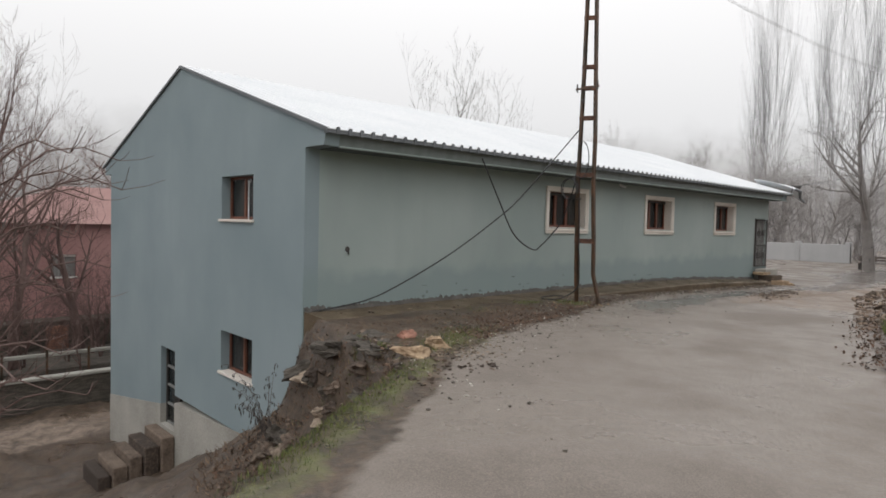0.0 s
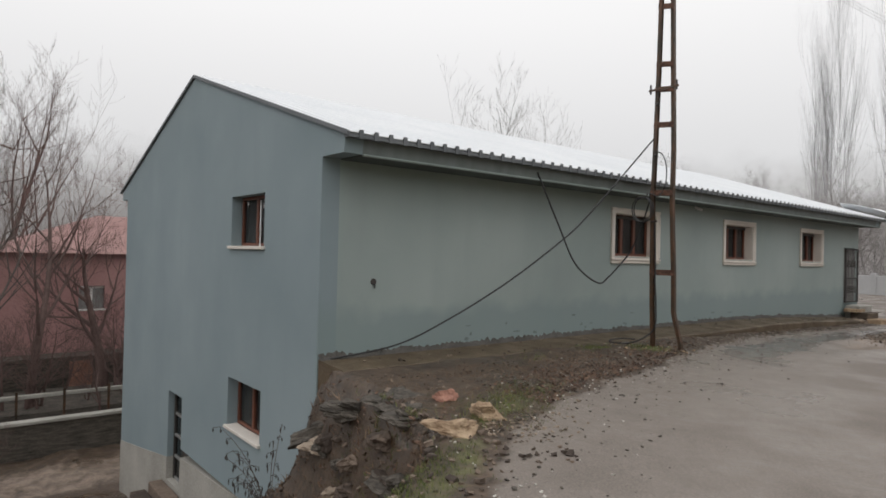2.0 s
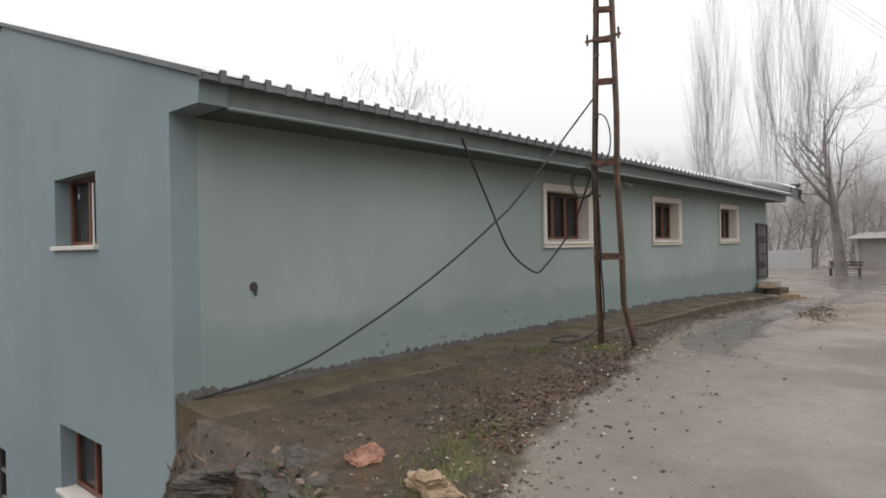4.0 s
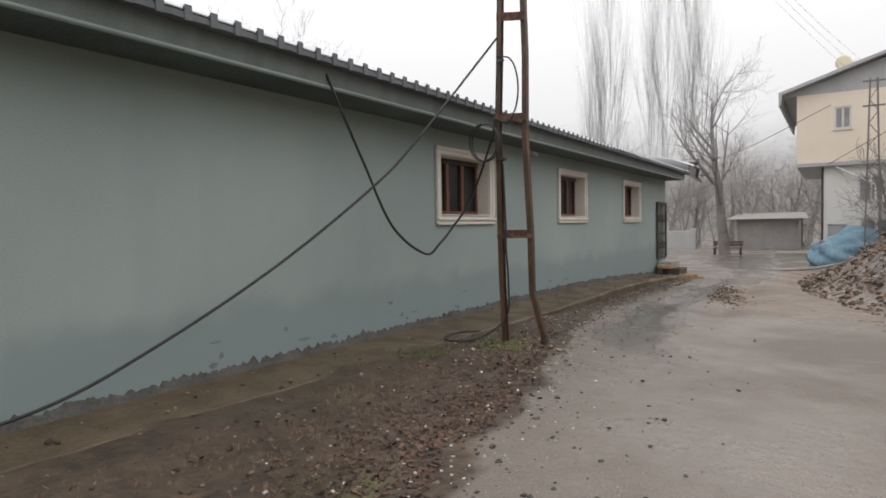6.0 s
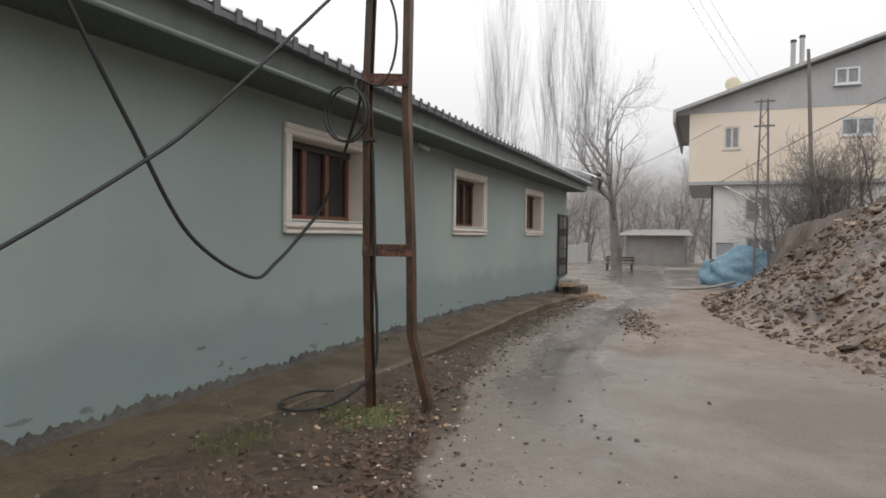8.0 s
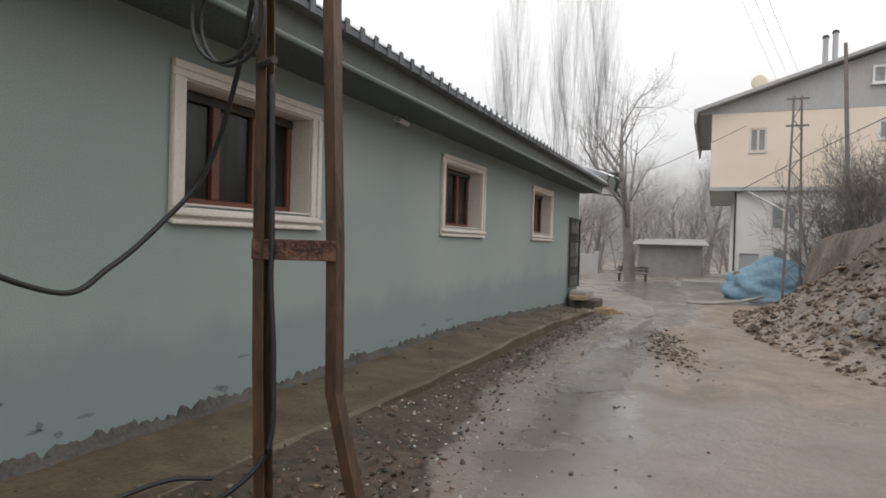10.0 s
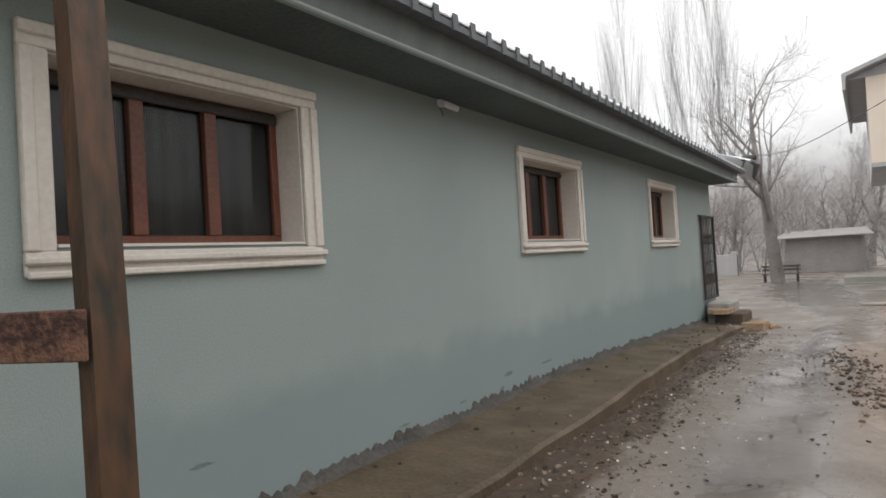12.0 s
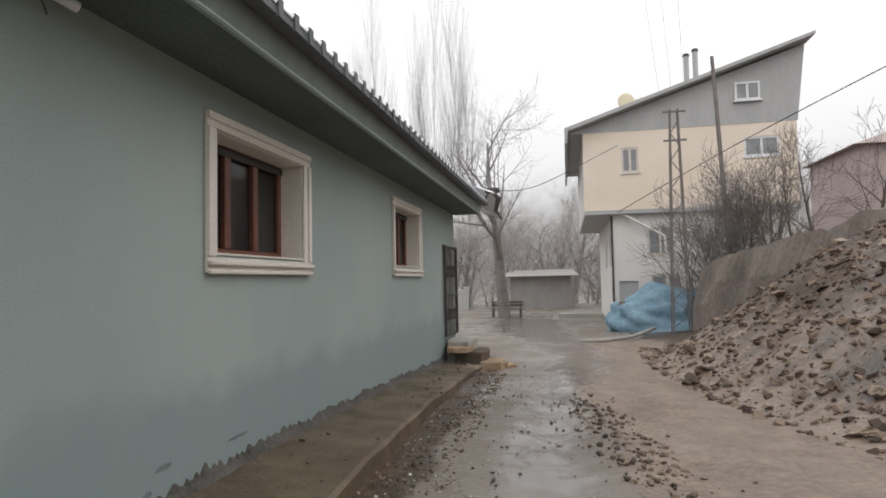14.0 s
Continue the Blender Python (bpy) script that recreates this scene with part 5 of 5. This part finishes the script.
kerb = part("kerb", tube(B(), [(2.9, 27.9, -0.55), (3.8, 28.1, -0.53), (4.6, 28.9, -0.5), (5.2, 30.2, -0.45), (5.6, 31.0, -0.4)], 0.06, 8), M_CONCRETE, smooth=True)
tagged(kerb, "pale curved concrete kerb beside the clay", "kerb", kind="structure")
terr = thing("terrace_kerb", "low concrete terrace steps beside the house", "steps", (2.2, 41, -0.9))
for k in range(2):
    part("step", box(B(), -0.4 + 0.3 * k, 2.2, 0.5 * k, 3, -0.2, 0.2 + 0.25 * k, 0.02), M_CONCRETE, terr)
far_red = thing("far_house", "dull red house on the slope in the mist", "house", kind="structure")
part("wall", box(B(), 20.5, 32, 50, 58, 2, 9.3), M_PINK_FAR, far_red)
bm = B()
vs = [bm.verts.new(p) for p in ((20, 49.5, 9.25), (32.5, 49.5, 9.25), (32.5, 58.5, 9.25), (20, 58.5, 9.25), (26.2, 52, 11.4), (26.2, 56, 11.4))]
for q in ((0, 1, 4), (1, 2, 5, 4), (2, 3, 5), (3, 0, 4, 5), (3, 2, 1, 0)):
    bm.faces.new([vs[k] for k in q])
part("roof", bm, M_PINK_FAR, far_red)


# ---- scattered ground cover ----
def stone_proto(seed, flat):
    bm = rock(seed, 0.2, flat)
    bm.verts.ensure_lookup_table()
    bm.faces.ensure_lookup_table()
    vs = np.array([v.co[:] for v in bm.verts]) / 0.2
    fs = np.array([[v.index for v in f.verts] for f in bm.faces])
    bm.free()
    return vs, fs


def block_proto(seed, flat):
    """A chipped eight-cornered splinter."""
    r = random.Random(seed)
    vs = np.array([(sx * r.uniform(0.5, 1), sy * r.uniform(0.4, 0.9), sz * r.uniform(0.5, 1) * flat) for sz in (-1, 1) for sx, sy in ((-1, -1), (1, -1), (1, 1), (-1, 1))])
    fs = np.array([(0, 2, 1), (0, 3, 2), (4, 5, 6), (4, 6, 7), (0, 1, 5), (0, 5, 4), (1, 2, 6), (1, 6, 5), (2, 3, 7), (2, 7, 6), (3, 0, 4), (3, 4, 7)])
    return vs, fs


def leaf_proto(seed, flat):
    r = random.Random(seed)
    vs = np.array([(-1, 0, 0.25), (-0.3, -0.55, 0.0), (0.5, -0.5, 0.1), (1, 0, 0.35 * r.random()), (0.4, 0.5, 0.0), (-0.4, 0.5, 0.3 * r.random())])
    return vs, np.array([(0, 1, 2), (0, 2, 3), (0, 3, 4), (0, 4, 5)])


def blade_proto(seed, flat):
    r = random.Random(seed)
    lean = r.uniform(-0.5, 0.5), r.uniform(-0.5, 0.5)
    vs = np.array([(-0.06, 0, 0), (0.06, 0, 0), (0.05 + lean[0] * 0.4, lean[1] * 0.4, 0.6), (-0.04 + lean[0] * 0.4, lean[1] * 0.4, 0.6), (lean[0], lean[1], 1)])
    return vs, np.array([(0, 1, 2), (0, 2, 3), (3, 2, 4)])


def scatter(name, items, protos, material, label, category, tilt=0.5, parent=None):
    """Many small pieces joined in one mesh. items: x, y, z, size."""
    r = random.Random(len(items))
    V, F, base = [], [], 0
    for x, y, z, s in items:
        vs, fs = protos[r.randrange(len(protos))]
        rot = np.array(Euler((r.uniform(-tilt, tilt), r.uniform(-tilt, tilt), r.uniform(0, 6.28))).to_matrix())
        V.append(vs @ rot.T * s + (x, y, z))
        F.append(fs + base)
        base += len(vs)
    me = bpy.data.meshes.new(name)
    me.from_pydata(np.concatenate(V).tolist(), [], np.concatenate(F).tolist())
    me.materials.append(material)
    ob = new(name, me)
    if parent:
        ob.parent = parent
        return tagged(ob, kind="stuff")
    return tagged(ob, label, category, kind="stuff")


BLOCKS = [block_proto(k, 0.5) for k in range(12)]
CLODS = [stone_proto(k, 0.6) for k in range(6)]
LEAVES = [leaf_proto(k, 1) for k in range(6)]
BLADES = [blade_proto(k, 1) for k in range(14)]
rnd = random.Random(77)


def road_edge(y):
    return lerp_table(y, [(-20, 12), (-3.6, 6.6), (-2.6, 5.9), (-1.2, 5.0), (0, 4.0), (2, 3.3), (4, 3.0), (6, 2.4), (8, 1.9), (10, 1.6), (14, 1.4), (20, 1.2), (26, 0.5)])


def verge_x(y):
    return lerp_table(y, [(b, a) for a, b in VERGE])


def place(n, fx, fy, s0, s1, sink=0.3):
    out = []
    for _ in range(n):
        y = fy()
        x = fx(y)
        s = s0 + (s1 - s0) * rnd.random() ** 2.5
        out.append((x, y, height(x, y) + s * sink, s))
    return out


U = rnd.uniform
scatter("pale_grit", place(1300, lambda y: road_edge(y) + rnd.gauss(-0.25, 0.6), lambda: U(-1.5, 20), 0.004, 0.017), BLOCKS, M_CHALK, "pale grit and chips along the track edge", "grit")
scatter("dark_grit", place(1100, lambda y: road_edge(y) + abs(rnd.gauss(0, 0.9)) - 0.3, lambda: U(-2, 22), 0.006, 0.022), BLOCKS, M_STONE_DARK, "dark small stones lying on the track", "grit")
scatter("grit_heap", place(260, lambda y: 3.9 + rnd.gauss(0.1, 0.28), lambda: rnd.gauss(0.1, 0.35), 0.006, 0.024), BLOCKS, M_STONE, "grey gravel spilled beside the track", "gravel")
scatter("soil_crumbs", place(2700, lambda y: U(0.95, road_edge(y) + 0.2), lambda: U(0.2, 20), 0.004, 0.026), BLOCKS, M_CRUMB, "soil crumbs and stones beside the concrete strip", "stones")
scatter("dead_leaf_litter", place(2600, lambda y: road_edge(y) - 0.1 - abs(rnd.gauss(0.1, 0.55)) + 0.3 * noise.noise(Vector((0, y * 1.4, 3))), lambda: min(U(1, 8), U(1, 9)), 0.014, 0.034, 0.3), LEAVES, M_LEAF, "brown dead leaves drifted along the track edge", "leaves", 0.55)
scatter("verge_leaf_litter", place(600, lambda y: verge_x(y) + rnd.gauss(-0.05, 0.2), lambda: U(3.5, 10), 0.018, 0.04, 0.4), LEAVES, M_LEAF, "reddish dead leaves along the grass verge", "leaves", 0.9)


def strip_z(x, y):
    return lerp_table(y, [(0, 0.0), (13, 0.0), (16, -0.08), (20.6, -0.28)]) + 0.025 - 0.05 * x


crumbs = []
for _ in range(300):
    y, x = U(0.3, 20), U(0.08, 0.85) ** 0.8
    s = 0.006 + 0.022 * rnd.random() ** 3
    crumbs.append((x, y, strip_z(x, y) + s * 0.3, s))
scatter("strip_crumbs", crumbs, BLOCKS, M_CRUMB, "mortar crumbs and clods lying on the strip", "stones")
clods = []
for k in range(620):
    f = rnd.random()
    y = 17 - 4.4 * f + rnd.gauss(0, 0.35)
    x = 2.75 + 0.65 * f + rnd.gauss(0, 0.22)
    s = 0.008 + 0.042 * rnd.random() ** 3
    clods.append((x, y, height(x, y) + s * 0.3, s))
scatter("mud_clods", clods, CLODS, M_CRUMB, "line of muddy clods dropped on the track", "clods")
scatter("pole_foot_chips", place(80, lambda y: 1.85 + rnd.gauss(0, 0.3), lambda: rnd.gauss(5.95, 0.35), 0.008, 0.03), BLOCKS, M_STONE_YEL, "pale stone chips round the pole foot", "stones")


def turf(cx, cy, sx, sy, n, s0, s1):
    out = []
    for _ in range(n):
        x, y = rnd.gauss(cx, sx), rnd.gauss(cy, sy)
        out.append((x, y, height(x, y) - 0.01, U(s0, s1)))
    return out


green = turf(1.62, 6.0, 0.3, 0.25, 1100, 0.02, 0.055) + turf(1.15, 5.0, 0.14, 0.2, 500, 0.025, 0.065) + turf(3.3, 0.6, 0.3, 0.35, 900, 0.02, 0.055) + turf(2.7, 1.6, 0.25, 0.3, 350, 0.02, 0.045) + turf(1.3, 3.2, 0.2, 0.3, 120, 0.03, 0.07)
for f in np.linspace(0, 1, 12).tolist():
    green += turf(4.25 + 1.75 * f, -1.0 - 2.9 * f, 0.15, 0.2, 420, 0.02, 0.055)
for f in np.linspace(0, 1, 6):
    green += turf(2.9 + 0.7 * f, 1.3 - 1.3 * f, 0.2, 0.15, 130, 0.03, 0.07)
for k in range(5200):
    y = U(2.5, 9.2)
    x = verge_x(y) + 0.15 + abs(rnd.gauss(0, 0.9))
    green.append((x, y, height(x, y) - 0.01, U(0.05, 0.13)))
scatter("grass", green, BLADES, M_GRASS, "short green winter grass in patches", "grass", 0.35)
dry = []
for _ in range(9500):
    x, y = U(-1.5, 5.6), U(-4.2, -0.05)
    d = -from_line(EDGE, x, y)
    if 0.02 < d < 1.9 and y < -0.03:
        dry.append((x, y, height(x, y) - 0.02, U(0.04, 0.15)))
for _ in range(5200):
    y = U(-0.1, 4.5)
    x = U(1.25, road_edge(y) - 0.15)
    if noise.noise(Vector((x * 1.1, y * 0.8, 12))) > -0.12:
        dry.append((x, y, height(x, y) - 0.01, U(0.02, 0.06)))
for _ in range(2600):
    y = U(8.2, 13.5)
    x = verge_x(y) + U(2.4, 4.8)
    if noise.noise(Vector((x * 0.9, y * 0.9, 21))) > -0.05:
        dry.append((x, y, height(x, y) - 0.02, U(0.08, 0.26)))
scatter("dry_weeds", dry, BLADES, M_STRAW, "dry brown weeds and grass on banks and soil", "weeds", 0.8)
litter = place(900, lambda y: U(-1.0, 5.0), lambda: U(-3.5, -0.1), 0.015, 0.05)
scatter("bank_debris", litter, BLOCKS, M_STONE_BANK, "stones and rubble on the steep bank", "stones")

bank_leaves = []
while len(bank_leaves) < 2600:
    x, y = U(-0.5, 4.6), U(-2.6, -0.05)
    if 0.0 < -from_line(EDGE, x, y) < 1.6:
        bank_leaves.append((x, y, height(x, y) + 0.012, U(0.018, 0.04)))
scatter("bank_leaf_litter", bank_leaves, LEAVES, M_LEAF, "brown dead leaves caught on the steep bank", "leaves", 0.9)

# single stones at the corner and along the lip
for nm, x, y, dz, s, fl, m, lab, seed, tz in (
        ("boulder", 3.58, 0.05, 0.05, 0.2, 0.6, M_STONE_YEL, "ochre broken stone beside the track", 4, 20),
        ("boulder", 3.86, -0.62, 0.02, 0.26, 0.4, M_STONE_YEL, "flat ochre stone at the bank edge", 7, 70),
        ("boulder", 2.72, 0.2, 0.04, 0.15, 0.6, M_STONE_RED, "reddish brick lump in the soil", 9, 10),
        ("boulder", 3.3, -0.85, -0.1, 0.12, 0.7, M_STONE_RED, "reddish lump on the bank", 12, 50),
        ("slab_stone", 2.15, -0.12, -0.08, 0.42, 0.3, M_STONE_DARK, "dark layered stone slab jutting from the bank", 14, 15),
        ("slab_stone", 1.45, -0.22, -0.12, 0.34, 0.45, M_STONE_DARK, "dark layered stone slab jutting from the bank", 15, 60),
        ("slab_stone", 2.8, -0.35, -0.12, 0.38, 0.4, M_STONE_DARK, "dark stone half buried in the bank", 16, 100),
        ("slab_stone", 0.65, -0.2, -0.35, 0.35, 0.3, M_STONE, "grey stone under the strip corner", 17, 20),
        ("slab_stone", 3.15, -0.75, -0.15, 0.3, 0.6, M_STONE_DARK, "dark stone half buried in the bank", 18, 130),
        ("slab_stone", 4.62, -2.35, 0.0, 0.34, 0.3, M_STONE, "pale flat stone on the grassy lip", 19, 120),
        ("slab_stone", 4.95, -2.9, 0.0, 0.3, 0.4, M_STONE, "pale flat stone on the grassy lip", 20, 130),
        ("slab_stone", 5.4, -3.55, 0.0, 0.42, 0.3, M_STONE, "pale flat stone on the grassy lip", 21, 115),
        ("slab_stone", 4.25, -1.75, 0.0, 0.26, 0.3, M_STONE, "pale flat stone on the grassy lip", 22, 140),
        ("boulder", 7.6, 7.7, 0.12, 0.3, 0.7, M_STONE_YEL, "pale boulder in the grass verge", 23, 0),
        ("boulder", 0.75, 20.3, 0.05, 0.22, 0.6, M_STONE, "broken stone beside the entrance steps", 24, 0),
        ("boulder", 1.3, 21.2, 0.05, 0.25, 0.4, M_STONE_YEL, "broken slab beside the entrance steps", 25, 40),
        ("boulder", 4.6, 19.0, 0.06, 0.2, 0.6, M_STONE, "loose stone at the toe of the heap", 26, 40)):
    o = part(nm, rock(seed, s, fl, 0.5, 5 if y < 3 else 4), m)
    o.matrix_basis = pose(x, y, height(x, y) + dz, 5, 8, tz)
    tagged(o, lab, "stone")

# rough stones bedded in the steep face below the strip corner
FACE = [mesh_of("slab_stone", rock(80 + k, 0.2, 0.55, 0.5, 4), M_STONE if k % 3 == 0 else M_STONE_DARK if k % 3 == 1 else M_STONE_BANK) for k in range(9)]
for k in range(60):
    f = rnd.random()
    x = 0.35 + 3.3 * f
    y = -0.15 - 0.45 * f - U(0.0, 0.8)
    o = new("slab_stone", FACE[k % 9])
    s = U(0.5, 1.7)
    o.matrix_basis = pose(x, y, height(x, y) - 0.02, U(-25, 25), U(-25, 25), U(0, 360)) @ Matrix.Scale(s, 4)
    tagged(o, "dark rough stone bedded in the steep bank", "stone", "stones in the bank face")
tufts = []
for k in range(38):
    f = rnd.random()
    x, y = 0.6 + 3.2 * f, -0.1 - 0.5 * f - U(0.0, 0.9)
    for _ in range(90):
        px, py = rnd.gauss(x, 0.09), rnd.gauss(y, 0.07)
        tufts.append((px, py, height(px, py) - 0.01, U(0.025, 0.07)))
scatter("bank_moss", tufts, BLADES, M_GRASS, "green grass tufts between the bank stones", "grass", 0.5)

# bare patches where the paint has come off the wall foot
for k in range(20):
    y = 1.5 + 11.5 * rnd.random() if k < 20 else U(13, 19)
    z, w, h = U(0.13, 0.3) + (0.15 if k % 5 == 0 else 0), U(0.02, 0.12), U(0.008, 0.035)
    bm = B()
    n = 14
    rim = [(y + w * math.cos(q * math.tau / n) * U(0.55, 1.1), z + h * math.sin(q * math.tau / n) * U(0.5, 1.2) - 0.02 * (y > 13)) for q in range(n)]
    front = [bm.verts.new((0.004, p, q)) for p, q in rim]
    back = [bm.verts.new((0.0, p, q)) for p, q in rim]
    bm.faces.new(front)
    for q in range(n):
        bm.faces.new((front[q], front[(q + 1) % n], back[(q + 1) % n], back[q]))
    part("bare_patch", bm, M_PATCH, building, "dark bare patch of render")

# ---- rubble heap ----
heap = thing("rubble_heap", "heap of broken stone, slabs and earth", "rubble", (0, 0, 0))
small = []
for _ in range(8000):
    y = U(7.6, 26)
    d = U(-0.25, 4.6) ** 1.0
    x = verge_x(y) + d
    s = 0.012 + 0.075 * rnd.random() ** 3
    small.append((x, y, height(x, y) - s * 0.05, s))
scatter("rubble", small, BLOCKS + BLOCKS + CLODS, M_RUBBLE, "", "", 0.6, heap)
earth = []
while len(earth) < 7500:
    y, d = U(8.6, 14.5), U(0.35, 4.2)
    x = verge_x(y) + d
    if noise.noise(Vector((x * 0.75, y * 0.5, 5))) > 0.02:
        sz = U(0.012, 0.045)
        earth.append((x, y, height(x, y) + 0.015, sz))
scatter("clay", earth, CLODS, M_OCHRE, "", "", 0.6, heap)
PROT = [mesh_of("stone", rock(40 + k, 0.2, 0.34 if k % 3 else 0.6, 0.5, 3), M_STONE if k % 2 else M_RUBBLE) for k in range(10)]
PROT += [mesh_of("stone", rock(60 + k, 0.2, 0.3, 0.5, 3), M_STONE) for k in range(2)]
for k in range(290):
    y = U(8, 25)
    d = U(0.1, 4.4)
    x = verge_x(y) + d
    o = new("stone", PROT[rnd.randrange(12)])
    s = 0.2 + 0.8 * rnd.random() ** 2.8
    o.matrix_basis = pose(x, y, height(x, y) + 0.05 * s, U(-30, 30), U(-30, 30), U(0, 360)) @ Matrix.Scale(s, 4)
    o.parent = heap
